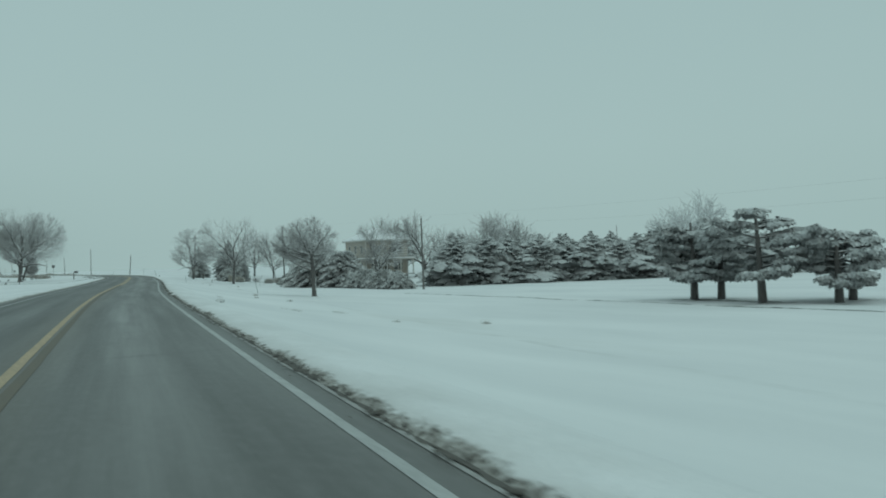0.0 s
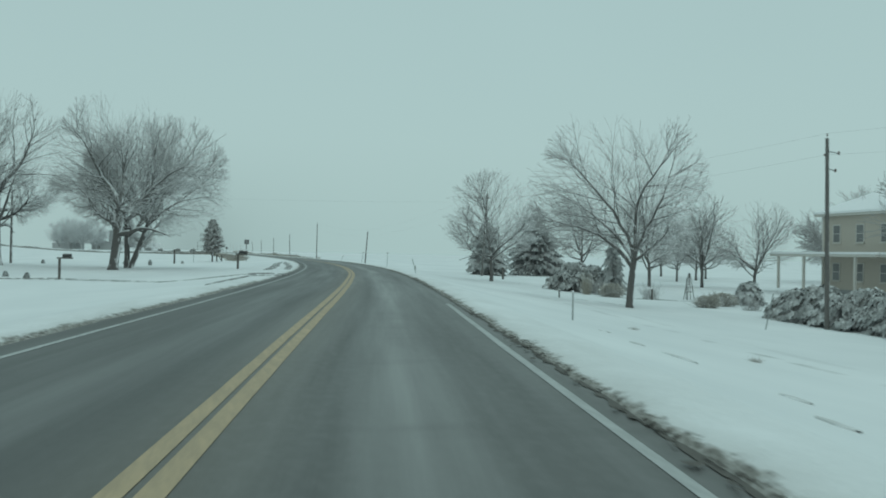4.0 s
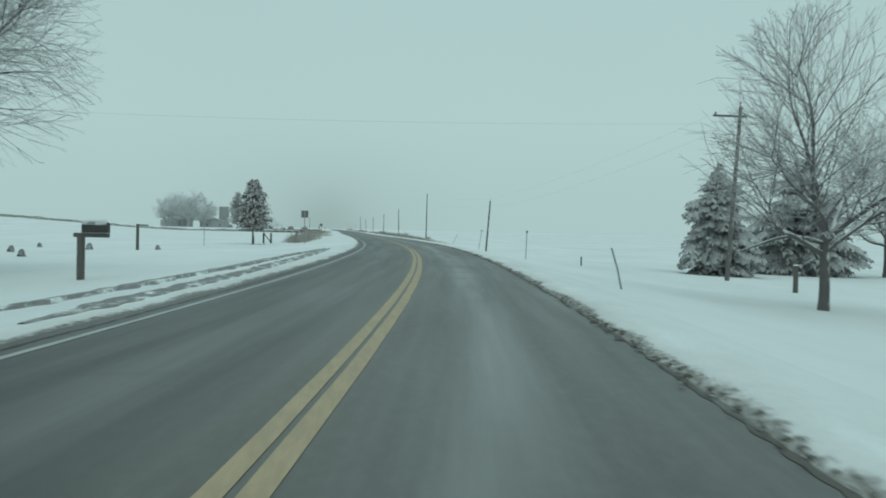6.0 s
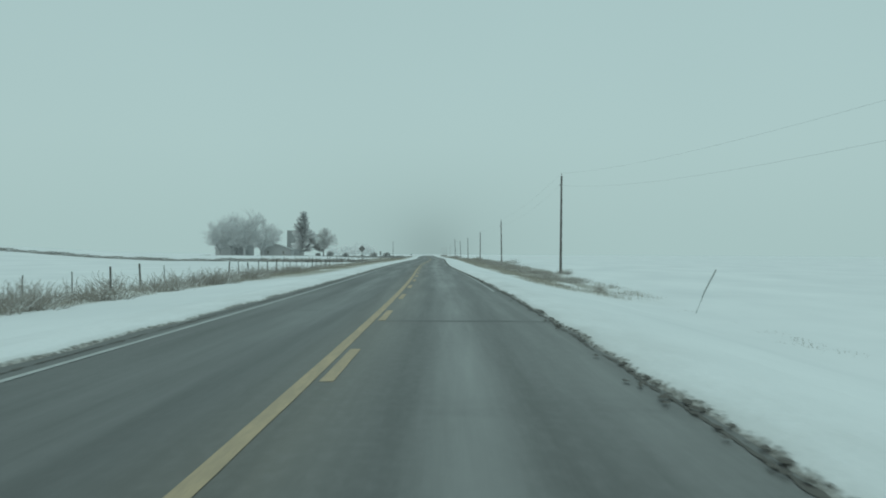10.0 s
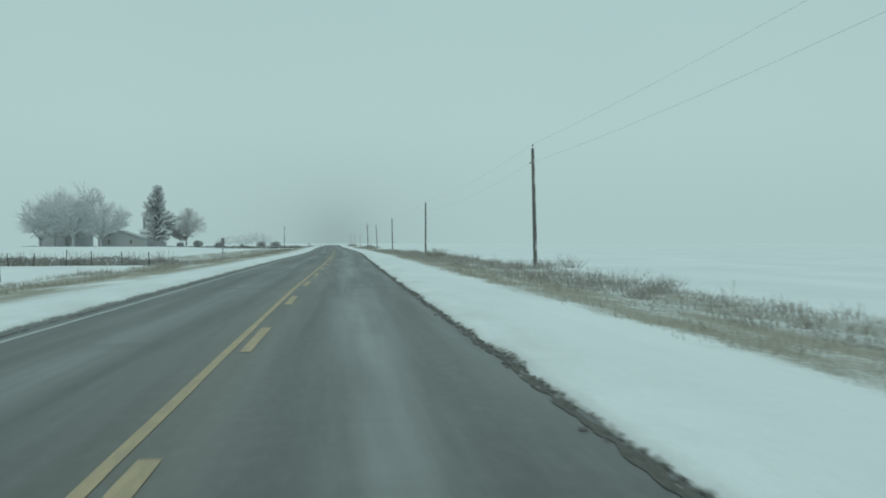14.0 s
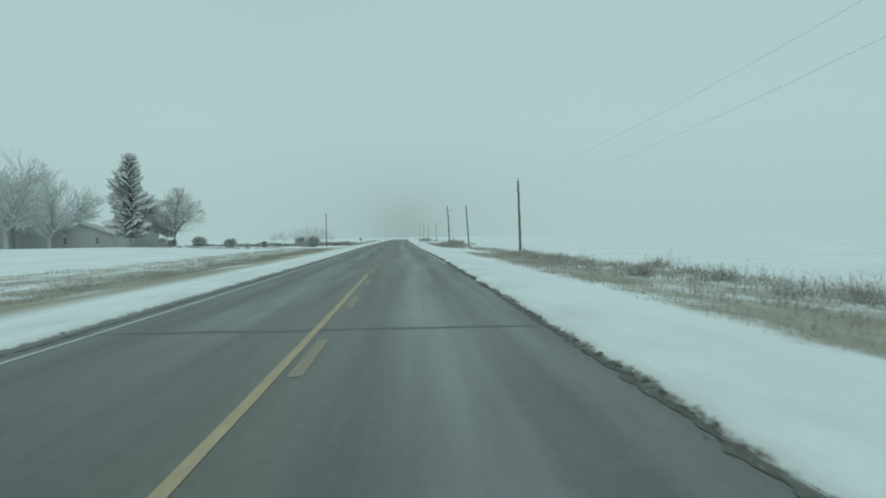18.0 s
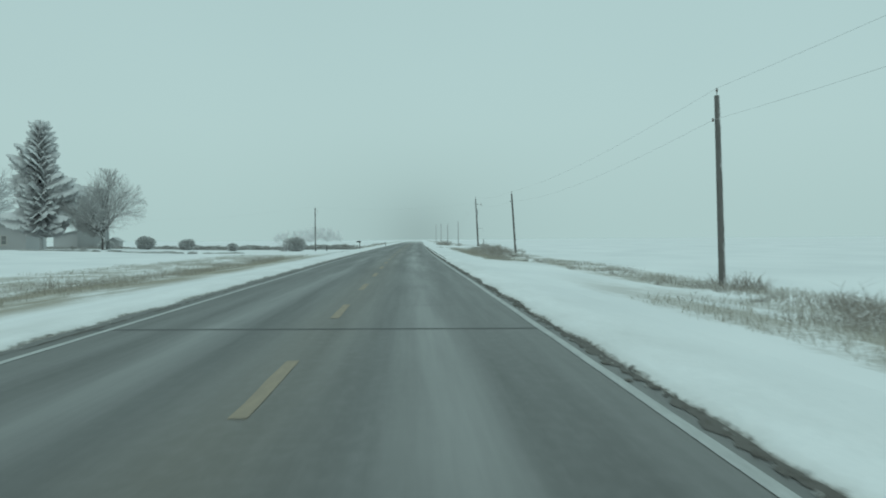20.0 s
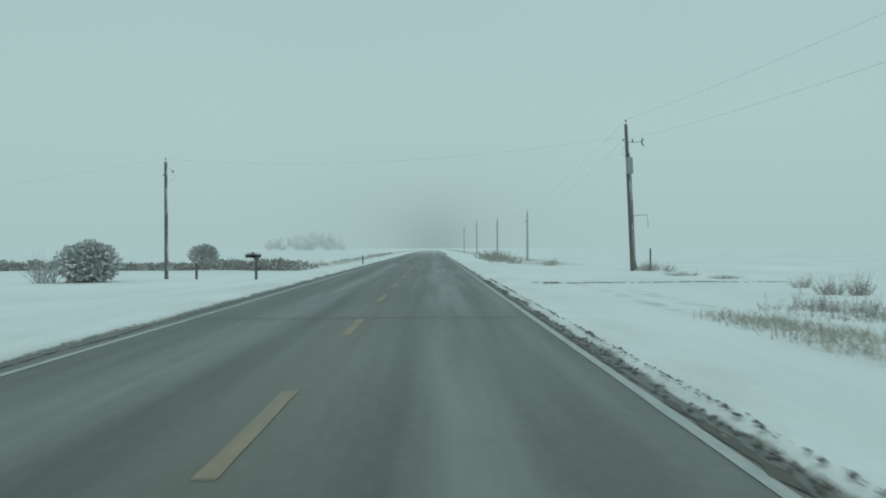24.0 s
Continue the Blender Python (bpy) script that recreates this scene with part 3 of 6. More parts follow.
def build_bank(name, side):
    verts, uvs, faces = [], [], []
    n = 1280
    prof = [(4.02, -0.02, 0.0), (4.12, 0.035, 0.1), (4.3, 0.075, 0.28), (4.6, 0.10, 0.6), (5.1, 0.08, 1.1), (5.7, -0.02, 1.7), (6.3, -0.16, 2.3)]
    for i in range(n):
        y = -40 + 0.7 * i
        for k, (u, z, v) in enumerate(prof):
            j = (0.16 * noise.noise((y * 0.35, side * 5.0, 0.0)) + 0.045 * noise.noise((y * 1.3, side * 9.0, k * 0.4))) * (1.0 if k < 4 else 0.4)
            zz = z * (1.0 + 0.45 * noise.noise((y * 0.8, k * 0.7, side * 3.0))) if 0 < k < 5 else z
            shift = table(EDGE_RIGHT if side > 0 else EDGE_LEFT, y)
            uu = side * (u + j + shift * (1.0 if k < 5 else 0.0))
            if side < 0 and 160 < y < 240 and 0 < k < 5:
                zz *= 0.35
            verts.append((cx(y) + uu, y, zz + (0.0 if k < 4 else land(uu, y) * (1 if k > 4 else 0.0) + (0.06 if k == 5 else 0))))
            uvs.append((v, y))
    w = len(prof)
    for i in range(n - 1):
        for j in range(w - 1):
            a = i * w + j
            f = (a, a + 1, a + w + 1, a + w)
            faces.append(f if side > 0 else f[::-1])
    ob = mesh_object(name, verts, faces, M_BANK, smooth=True, uvs=uvs)
    tagged(ob, "low bank of ploughed snow with gritty slush at its foot", "snow bank", kind="structure")


build_ground()
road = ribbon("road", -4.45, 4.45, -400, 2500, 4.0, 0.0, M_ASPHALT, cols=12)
tagged(road, "two-lane asphalt road, damp and streaked with salt", "road", kind="structure")
build_bank("snow_bank_right", 1)
build_bank("snow_bank_left", -1)

M_GRIT = make_plain("dark_road_grit", (0.055, 0.050, 0.043), (0.20, 0.186, 0.168), 16, 0.85, bumped=0.8)


def grit_ribbon(u, width, y0, y1, z, seed):
    """A ragged strip of wet grit that swells, thins out and wanders along the lane's edge."""
    n = int((y1 - y0) / 0.12)
    verts, uvs = [], []
    for i in range(n + 1):
        y = y0 + (y1 - y0) * i / n
        mid = table(EDGE_RIGHT, y) if u > 0 else 0.0
        mid = u + mid + 0.05 * noise.noise((seed, y * 0.5, 0.0))
        half = width * max(0.05, 0.30 + 0.45 * noise.noise((seed, y * 0.35, 3.0)) + 0.45 * noise.noise((seed, y * 1.9, 5.0)) + 0.25 * noise.noise((seed, y * 4.7, 9.0)))
        for sg in (-1, 1):
            uu = mid + sg * half + 0.05 * noise.noise((sg * 4.0, y * 2.6, seed))
            verts.append((cx(y) + uu, y, z))
            uvs.append((uu, y))
    mesh_object("grit_edge", verts, [(2 * i, 2 * i + 1, 2 * i + 3, 2 * i + 2) for i in range(n)], M_GRIT, road, uvs=uvs)


def snow_crumbs(u, spread, y0, y1, count, seed, label, mat=None, big=1.0, z=0.003):
    """Small broken lumps that the plough left along the foot of the bank."""
    rng = random.Random(seed)
    v, f = [], []
    for _ in range(count):
        y = rng.uniform(y0, y1)
        if noise.noise((seed, y * 0.25, 1.0)) < rng.uniform(-0.5, 0.4):
            continue
        x = cx(y) + u + (table(EDGE_RIGHT, y) if u > 0 else 0.0) + rng.gauss(0, spread)
        r = big * rng.uniform(0.008, 0.024) * (1.7 if rng.random() < 0.06 else 1.0)
        b = len(v)
        for k in range(5):
            a = k * math.tau / 5 + rng.uniform(-0.3, 0.3)
            v.append((x + r * rng.uniform(0.7, 1.2) * math.cos(a), y + r * rng.uniform(0.8, 1.9) * math.sin(a), z))
        v.append((x + rng.gauss(0, 0.2) * r, y + rng.gauss(0, 0.2) * r, z + r * rng.uniform(0.6, 1.1) / big))
        f.extend((b + k, b + (k + 1) % 5, b + 5) for k in range(5))
    tagged(mesh_object("grit_clods" if mat else "snow_crumbs", v, f, mat or M_BROKEN), label, "grit" if mat else "snow", kind="stuff")


M_BROKEN = make_plain("broken_snow_crumbs", (0.22, 0.215, 0.20), (0.52, 0.515, 0.505), 5, 0.85, bumped=0.3)
grit_ribbon(3.99, 0.08, 138, 330, 0.006, 4.0)
grit_ribbon(3.97, 0.15, 330, 560, 0.006, 1.0)
grit_ribbon(4.02, 0.24, 560, 640, 0.006, 1.0)
grit_ribbon(3.90, 0.10, 640, 720, 0.006, 1.0)
grit_ribbon(4.06, 0.20, -40, 138, 0.008, 2.0)
ribbon("snow_streak", 3.83, 3.89, -40, 104, 0.7, 0.006, M_BROKEN, road, wobble=0.03)
grit_ribbon(-3.81, 0.08, 150, 720, 0.006, 3.0)
snow_crumbs(4.05, 0.075, 330, 720, 9000, 33, "wet dark clods of grit and slush along the lane's edge", M_GRIT, 1.9, 0.008)
snow_crumbs(4.20, 0.03, 630, 720, 1800, 35, "dark clods of slush in a line along the bank", M_GRIT, 1.15, 0.08)
snow_crumbs(4.12, 0.13, -20, 330, 6500, 34, "wet dark clods of grit and slush along the lane's edge", M_GRIT, 2.4, 0.03)
snow_crumbs(3.99, 0.06, 330, 720, 2600, 31, "broken crumbs of ploughed snow along the lane's edge")
snow_crumbs(-3.92, 0.05, 330, 720, 2600, 32, "broken crumbs of ploughed snow along the lane's far edge")
CENTRE_SWAY = [(-60, 0.14), (14, 0.14), (38, 0.0), (109, -0.05), (140, -0.03), (165, 0.03), (177, 0.14), (190, 0.12), (222, 0.08), (245, -0.05), (262, -0.08), (300, -0.03), (330, 0.0), (425, 0.0), (457, 0.27), (478, 0.26), (505, 0.12), (535, 0.0)]
DASH0, CYCLE, DASH = 249.0, 9.33, 3.5
ribbon("edge_line", 3.44, 3.56, -60, 142, 1.5, 0.005, M_WHITE, road, wobble=0.012)
ribbon("edge_line", 3.47, 3.55, 320, 398, 1.5, 0.005, M_WHITE, road, wobble=0.012)
ribbon("edge_line", 3.44, 3.56, 556, 900, 1.5, 0.005, M_WHITE, road, wobble=0.012)
ribbon("edge_line", -3.56, -3.45, -60, 900, 1.5, 0.005, M_WHITE, road, wobble=0.012)
ribbon("centre_line", -0.15, -0.035, 372, 545, 1.5, 0.005, M_YELLOW, road, wobble=0.012, sway=CENTRE_SWAY)
ribbon("centre_line", -0.175, -0.005, -60, 372, 1.5, 0.005, M_YELLOW, road, wobble=0.012, sway=CENTRE_SWAY)
ribbon("centre_line", 0.055, 0.245, 88, 243, 1.5, 0.005, M_YELLOW, road, wobble=0.012, sway=CENTRE_SWAY)
ribbon("centre_line", 0.065, 0.235, -60, 88, 1.5, 0.005, M_YELLOW_OLD, road, wobble=0.02, sway=CENTRE_SWAY)
for i in range(72):
    y = DASH0 + CYCLE * i
    y += -1.5 if y > 545 else table(((249, -0.6), (370, 0.0), (410, 0.7), (490, 0.0), (545, -0.6)), y)
    shift = 0.0 if y > 545 else 0.145
    ribbon("lane_dash", shift - 0.08, shift + 0.08, y, y + DASH, 0.6, 0.005, M_YELLOW if y < 500 else M_YELLOW_WORN, road, wobble=0.015, sway=CENTRE_SWAY)
ribbon_seam = [(-4.1 + 0.41 * i, 581.4 - 0.11 * (-4.1 + 0.41 * i) * 0.5) for i in range(21)]
mesh_object("crack_seal", [(cx(q) + u, q + e * (0.09 + 0.03 * noise.noise((u * 1.7, 2.0, 5.0))), 0.003) for u, q in ribbon_seam for e in (-1, 1)],
            [(2 * i, 2 * i + 2, 2 * i + 3, 2 * i + 1) for i in range(20)], M_TAR, road)
rnd = random.Random(5)
y = 0.0
while y < 760:
    y += rnd.uniform(16, 44)
    damp = rnd.random() < 0.5
    w = rnd.uniform(0.18, 0.40) if damp else rnd.uniform(0.025, 0.06)
    if abs(y - 581.3) < 7:
        continue
    lo, hi = (-4.1, 4.1) if rnd.random() < 0.6 else ((-4.1, 0.2) if rnd.random() < 0.4 else (0.1, 4.1))
    vs, uv = [], []
    k = 14
    for i in range(k + 1):
        u = lo + (hi - lo) * i / k
        yy = y + 0.18 * noise.noise((u * 0.8, y, 0.0)) + 0.05 * noise.noise((u * 3, y, 2.0))
        vs += [(cx(yy) + u, yy, 0.003), (cx(yy) + u, yy + w * (0.6 + 0.5 * noise.noise((u, y, 5.0))) * (min(1.0, 0.1 + 0.35 * min(i, k - i)) if damp else 1.0), 0.003)]
    mesh_object("crack_seal", vs, [(2*i, 2*i+2, 2*i+3, 2*i+1) for i in range(k)], M_DAMP if damp else M_TAR, road)


# ---- trees ----
def limb(verts, faces, a, d, length, r0, r1, segs, sides, rng, curl=0.25, lift=0.0):
    """A crooked tapered limb; returns its points and ways."""
    p, d = Vector(a), Vector(d).normalized()
    pts = [(p.copy(), d.copy())]
    base = len(verts)
    for i in range(segs + 1):
        s = d.cross(Vector((0, 0, 1)) if abs(d.z) < 0.95 else Vector((1, 0, 0))).normalized()
        t = d.cross(s)
        r = r0 + (r1 - r0) * i / segs
        for k in range(sides):
            c = math.tau * k / sides
            verts.append(tuple(p + r * (math.cos(c) * s + math.sin(c) * t)))
        if i < segs:
            d = (d + Vector((rng.uniform(-1, 1), rng.uniform(-1, 1), rng.uniform(-1, 1))) * curl + Vector((0, 0, lift))).normalized()
            p = p + d * (length / segs)
            pts.append((p.copy(), d.copy()))
    for i in range(segs):
        for k in range(sides):
            q = base + i * sides
            faces.append((q + k, q + (k + 1) % sides, q + sides + (k + 1) % sides, q + sides + k))
    return pts


def aside(d, angle, rng):
    """d turned away by the angle (degrees) to a random side."""
    d = Vector(d)
    s = d.cross(Vector((rng.uniform(-1, 1), rng.uniform(-1, 1), rng.uniform(-1, 1)))).normalized()
    return (Matrix.Rotation(radians(angle), 3, s) @ d).normalized()


def bare_tree_meshes(seed, height, width, fork, trunk_r, low_z, limbs=9, angles=(14, 58), dense=1.0, fat=1.0, stems=((0.0, 0.0),), shift=(0.0, 0.0), low=(), lift=0.004, crook=0.19, open_by=(26, 54)):
    """Meshes (trunk, limbs, twigs) of a leafless tree whose twigs end at the skin of a rounded crown."""
    rng = random.Random(seed)
    tv, tf, bv, bf, wv, wf = [], [], [], [], [], []
    mid = low_z + 0.40 * (height - low_z)
    up, down, half = height - mid, mid - low_z, width / 2
    sx, sy = shift

    def room(p, d, rough):
        """How far a shoot from p along d may grow before it leaves the crown."""
        far = 0.0
        for h in (up, down):
            ox, oy, oz = (p.x - sx) / half, (p.y - sy) / half, (p.z - mid) / h
            ex, ey, ez = d.x / half, d.y / half, d.z / h
            qa, qb, qc = ex * ex + ey * ey + ez * ez, ox * ex + oy * ey + oz * ez, ox * ox + oy * oy + oz * oz - 1
            root = qb * qb - qa * qc
            far = max(0.0, (-qb + math.sqrt(root)) / qa) if root > 0 else 0.0
            if p.z + d.z * far >= mid:
                break
        e = p + d * far
        swell = noise.noise(Vector((e.x - sx, e.y - sy, e.z - mid)) * (3.4 / width) + Vector((seed, 0, 0)))
        return far * max(0.3, 0.96 + rough * swell + 0.12 * (rng.random() - 0.5))

    def side_shoot(p, d, spread):
        w = aside(d, rng.uniform(*spread), rng)
        out = Vector((p.x - sx, p.y - sy, (p.z - mid) * 0.7 + 0.6))
        out = out.normalized() if out.length > 0.1 else Vector((0, 0, 1))
        return (w + out * 0.18 + Vector((0, 0, lift * 3))).normalized()

    def twigs(pts, length):
        for j in range(1, len(pts)):
            p, d = pts[j]
            for _ in range(2 if rng.random() < dense - 1 or dense >= 1 else 1):
                w = side_shoot(p, d, (24, 50))
                ln = min(length * rng.uniform(0.40, 0.75), room(p, w, 0.5) + 0.25)
                if ln < 0.12:
                    continue
                tp = limb(wv, wf, p, w, ln, 0.0135 * fat, 0.0075 * fat, 2, 3, rng, 0.14, lift)
                for q in range(1, len(tp)):
                    for _ in range(2 if dense >= 1 else 1):
                        g = side_shoot(tp[q][0], tp[q][1], (20, 46))
                        lg = min(ln * rng.uniform(0.35, 0.75), room(tp[q][0], g, 0.3) + 0.2)
                        if lg > 0.08:
                            limb(wv, wf, tp[q][0], g, lg, 0.0085 * fat, 0.0045 * fat, 1, 3, rng, 0.1)

    def branches(pts, length, r, first):
        n = len(pts) - 1
        for j in range(first, n + 1):
            p, d = pts[j]
            for _ in range(2):
                w = side_shoot(p, d, open_by)
                ln = min(length * rng.uniform(0.36, 0.66) * (1.2 - 0.5 * j / n), room(p, w, 0.7))
                if ln < 0.2:
                    continue
                twigs(limb(bv, bf, p, w, ln, max(0.024, r * 0.46 * (1 - 0.7 * j / n)), 0.012, 5, 4, rng, 0.15, lift), ln)

    for ang, tilt in stems:
        d = Vector((math.cos(ang) * tilt, math.sin(ang) * tilt, 1)).normalized()
        r = trunk_r * (1.0 if len(stems) == 1 else 0.78)
        off = 0.0 if len(stems) == 1 else r * 0.5
        flare = limb(tv, tf, (off * math.cos(ang), off * math.sin(ang), -0.3), d, 0.7, r * 1.4, r, 2, 9, rng, 0.0)
        pts = limb(tv, tf, flare[-1][0], flare[-1][1], fork - 0.4, r, r * 0.80, 5, 9, rng, 0.045)
        top, td = pts[-1]
        for lz, laz, lel, ll in low:
            lo = Vector((math.cos(laz), math.sin(laz), math.tan(lel))).normalized()
            lp = limb(bv, bf, flare[-1][0] + td * (lz - 0.4), lo, ll, r * 0.42, 0.045, 6, 6, rng, 0.13, 0.05)
            branches(lp, ll, r * 0.35, 3)
        turn = rng.uniform(0, math.tau)
        for i in range(limbs):
            o = radians(8 if i == 0 else angles[0] + (angles[1] - angles[0]) * ((i * 0.618) % 1.0) ** 0.75 + rng.uniform(-4, 4))
            az = turn + i * 2.39996 + rng.uniform(-0.25, 0.25)
            w = (Vector((math.cos(az) * math.sin(o), math.sin(az) * math.sin(o), math.cos(o))) + Vector((td.x, td.y, 0)) * 0.6).normalized()
            start = top if i < limbs - 3 else pts[rng.choice((3, 4))][0]
            ln = room(start, w, 0.25) * (0.88 if i else 0.70)
            if ln < 0.8:
                continue
            branches(limb(bv, bf, start, w, ln, r * rng.uniform(0.48, 0.66), 0.026, 9, 6, rng, crook, lift + 0.03 * math.sin(o) ** 2), ln, r * 0.5, 2)
    return (tv, tf), (bv, bf), (wv, wf)


_tree_cache = {}


def bare_tree(x, y, key, label, group="", rz=0.0, size=1.0, far=False, z=None):
    seed, args = TREE_KINDS[key]
    if (key, far) not in _tree_cache:
        root = new("tree")
        t, b, w = bare_tree_meshes(seed, **args)
        # far trees take the colours with haze painted in
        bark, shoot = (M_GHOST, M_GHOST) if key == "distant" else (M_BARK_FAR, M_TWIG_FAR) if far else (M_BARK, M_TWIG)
        mesh_object("trunk", *t, bark, root, True)
        mesh_object("limbwork", *b, bark, root, True)
        mesh_object("crown", *w, shoot, root)
        _tree_cache[(key, far)] = root
        ob = root
        ob.matrix_world = pose(x, y, gz(x, y) if z is None else z, 0, 0, rz) @ Matrix.Diagonal((size, size, size, 1))
    else:
        ob = copy_thing(_tree_cache[(key, far)], pose(x, y, gz(x, y) if z is None else z, 0, 0, rz))
        ob.scale = (size,) * 3
    return tagged(ob, label, "tree", group)


TREE_KINDS = {
    "spread": (11, dict(height=8.2, width=6.9, fork=4.2, trunk_r=0.25, low_z=3.9, shift=(-0.7, 0.0), limbs=13, angles=(40, 86), lift=0.0, crook=0.20,
                        dense=1.0, fat=1.1, low=((2.7, 2.9, 0.55, 2.7), (2.8, -0.3, 0.7, 1.8), (3.6, 1.3, 0.6, 2.2)))),
    "maple": (23, dict(height=13.9, width=12.4, fork=3.3, trunk_r=0.25, low_z=3.0, shift=(-0.3, 0.85), limbs=9, angles=(16, 76), crook=0.23, open_by=(32, 62))),
    "ash": (37, dict(height=11.2, width=10.6, fork=2.5, trunk_r=0.20, low_z=2.6, limbs=9, angles=(18, 76), crook=0.23, open_by=(32, 62))),
    "twin": (41, dict(height=15.4, width=14.2, fork=4.7, trunk_r=0.40, low_z=3.4, limbs=9, angles=(16, 80), crook=0.26, open_by=(34, 68), stems=((2.79, 0.12),), shift=(-1.7, 0.6), low=((3.4, -0.35, 0.75, 5.5),))),
    "multi": (53, dict(height=14.2, width=13.6, fork=4.4, trunk_r=0.33, low_z=3.0, limbs=9, angles=(14, 76), stems=((1.9, 0.05), (0.0, 0.40)), shift=(2.6, 0.0), crook=0.24, open_by=(32, 64))),
    "shade": (71, dict(height=13.4, width=13.6, fork=2.7, trunk_r=0.30, low_z=2.2, limbs=12, angles=(16, 80), fat=1.8)),
    "grove": (61, dict(height=13.0, width=13.0, fork=2.2, trunk_r=0.32, low_z=1.8, limbs=8, angles=(18, 72), dense=0.5, fat=3.4)),
    "yard": (67, dict(height=12.0, width=10.5, fork=2.6, trunk_r=0.20, low_z=2.4, limbs=9, angles=(16, 74), dense=0.7, fat=1.5)),
    "distant": (83, dict(height=15.0, width=15.0, fork=1.2, trunk_r=0.35, low_z=-1.0, limbs=8, angles=(18, 88), dense=0.4, fat=6.0)),
}


def bough(nv, nf, at, az, ln, rise, droop, rng, fan=0.30, step=0.20, fine=1.0):
    """A drooping evergreen bough: a fan of small sprays whose ends hang down, snow lying on their backs."""
    out = Vector((math.cos(az), math.sin(az), 0))
    side = Vector((-math.sin(az), math.cos(az), 0))
    steps = max(3, int(ln / step))
    for k in range(steps + 1):
        q = k / steps
        c = at + out * (ln * q) + Vector((0, 0, ln * (rise * q - droop * q ** 2.2) + rng.uniform(-0.05, 0.05)))
        wd = (0.14 * fine + fan * ln * (1 - q) ** 0.6 * q ** 0.35) * rng.uniform(0.65, 1.25)
        for sg in (-1, 1):
            hang = (0.55 + 0.35 * q) * wd + rng.uniform(-0.05, 0.10)
            tip = c + side * (sg * wd) + out * (0.25 * wd + 0.10 * rng.random()) - Vector((0, 0, hang))
            b = len(nv)
            hw = (rng.uniform(0.08, 0.15) + 0.02 * ln) * fine
            nv.extend([tuple(c - out * hw), tuple(c + out * hw + Vector((0, 0, -0.02))), tuple(tip + out * hw * 0.5 - Vector((0, 0, 0.06))), tuple(tip - out * hw * 0.6)])
            nf.append((b, b + 1, b + 2, b + 3) if sg > 0 else (b + 3, b + 2, b + 1, b))
    # the hanging end
    b = len(nv)
    e = at + out * (ln * 1.02) + Vector((0, 0, ln * (rise - droop)))
    w = rng.uniform(0.10, 0.2)
    nv.extend([tuple(e - side * w), tuple(e + side * w), tuple(e + out * 0.18 - Vector((0, 0, rng.uniform(0.2, 0.4))))])
    nf.append((b, b + 1, b + 2))


def spruce_meshes(seed, height, width, tiers, per, droop=0.45, skirt=0.08, full=1.6, ragged=0.3, fine=1.0, fan=0.30, outline=None):
    """(trunk, needles): uneven drooping boughs in tiers; a larger full gives a broad shoulder, ragged breaks the outline."""
    rng = random.Random(seed)
    tv, tf, nv, nf = [], [], [], []
    limb(tv, tf, (0, 0, -0.3), (0, 0, 1), height * 0.97, 0.018 * height + 0.06, 0.02, 8, 8, rng, 0.01)
    lobes = [(rng.uniform(0, math.tau), rng.uniform(0.05, 0.85)) for _ in range(9)]
    for i in range(tiers):
        s = i / (tiers - 1)
        z = height * (skirt + (0.98 - skirt) * s)
        reach = 0.5 * width * (table(outline, s) if outline else (1 - s ** full) ** 0.85) + 0.18
        n = max(4, int(per * (0.35 + 0.75 * (1 - s))))
        for j in range(n):
            az = math.tau * (j + rng.uniform(-0.4, 0.4)) / n + i * 0.7
            k = 1.0
            for la, ls in lobes:
                d = abs((az - la + math.pi) % math.tau - math.pi)
                if d < 0.8 and abs(s - ls) < 0.09:
                    k += 0.9 * ragged
            ln = reach * rng.uniform(1 - ragged, 1.0 + 0.4 * ragged) * k
            zz = z + rng.uniform(-0.6, 0.6) * height / tiers
            bough(nv, nf, Vector((0, 0, zz)), az, ln, 0.18 + 0.5 * s, droop, rng, fan, 0.20 * fine, fine)
    return (tv, tf), (nv, nf)


_spruce_cache = {}
SPRUCE_KINDS = {
    "spruce_a": (3, dict(height=8.0, width=6.2, tiers=27, per=15, droop=0.40, skirt=0.04, full=1.9, ragged=0.40, fine=0.72, fan=0.34)),
    "spruce_b": (7, dict(height=8.0, width=6.4, tiers=27, per=15, droop=0.38, skirt=0.03, full=2.6, ragged=0.42, fine=0.72, fan=0.34)),
    "spruce_c": (17, dict(height=8.0, width=6.0, tiers=20, per=12, droop=0.50, skirt=0.05, full=1.25, ragged=0.30)),
    "spruce_near": (27, dict(height=8.0, width=6.2, tiers=26, per=15, droop=0.42, skirt=0.04, full=1.35, ragged=0.34, fine=0.6)),
    "spruce_tall": (9, dict(height=21.5, width=10.6, tiers=56, per=18, droop=0.22, skirt=0.12, ragged=0.55, fine=0.62, fan=0.34,
                            outline=((0, 0.50), (0.06, 0.92), (0.35, 1.0), (0.5, 0.86), (0.66, 0.74), (0.8, 0.62), (0.9, 0.50), (0.96, 0.36), (1, 0.12)))),
}


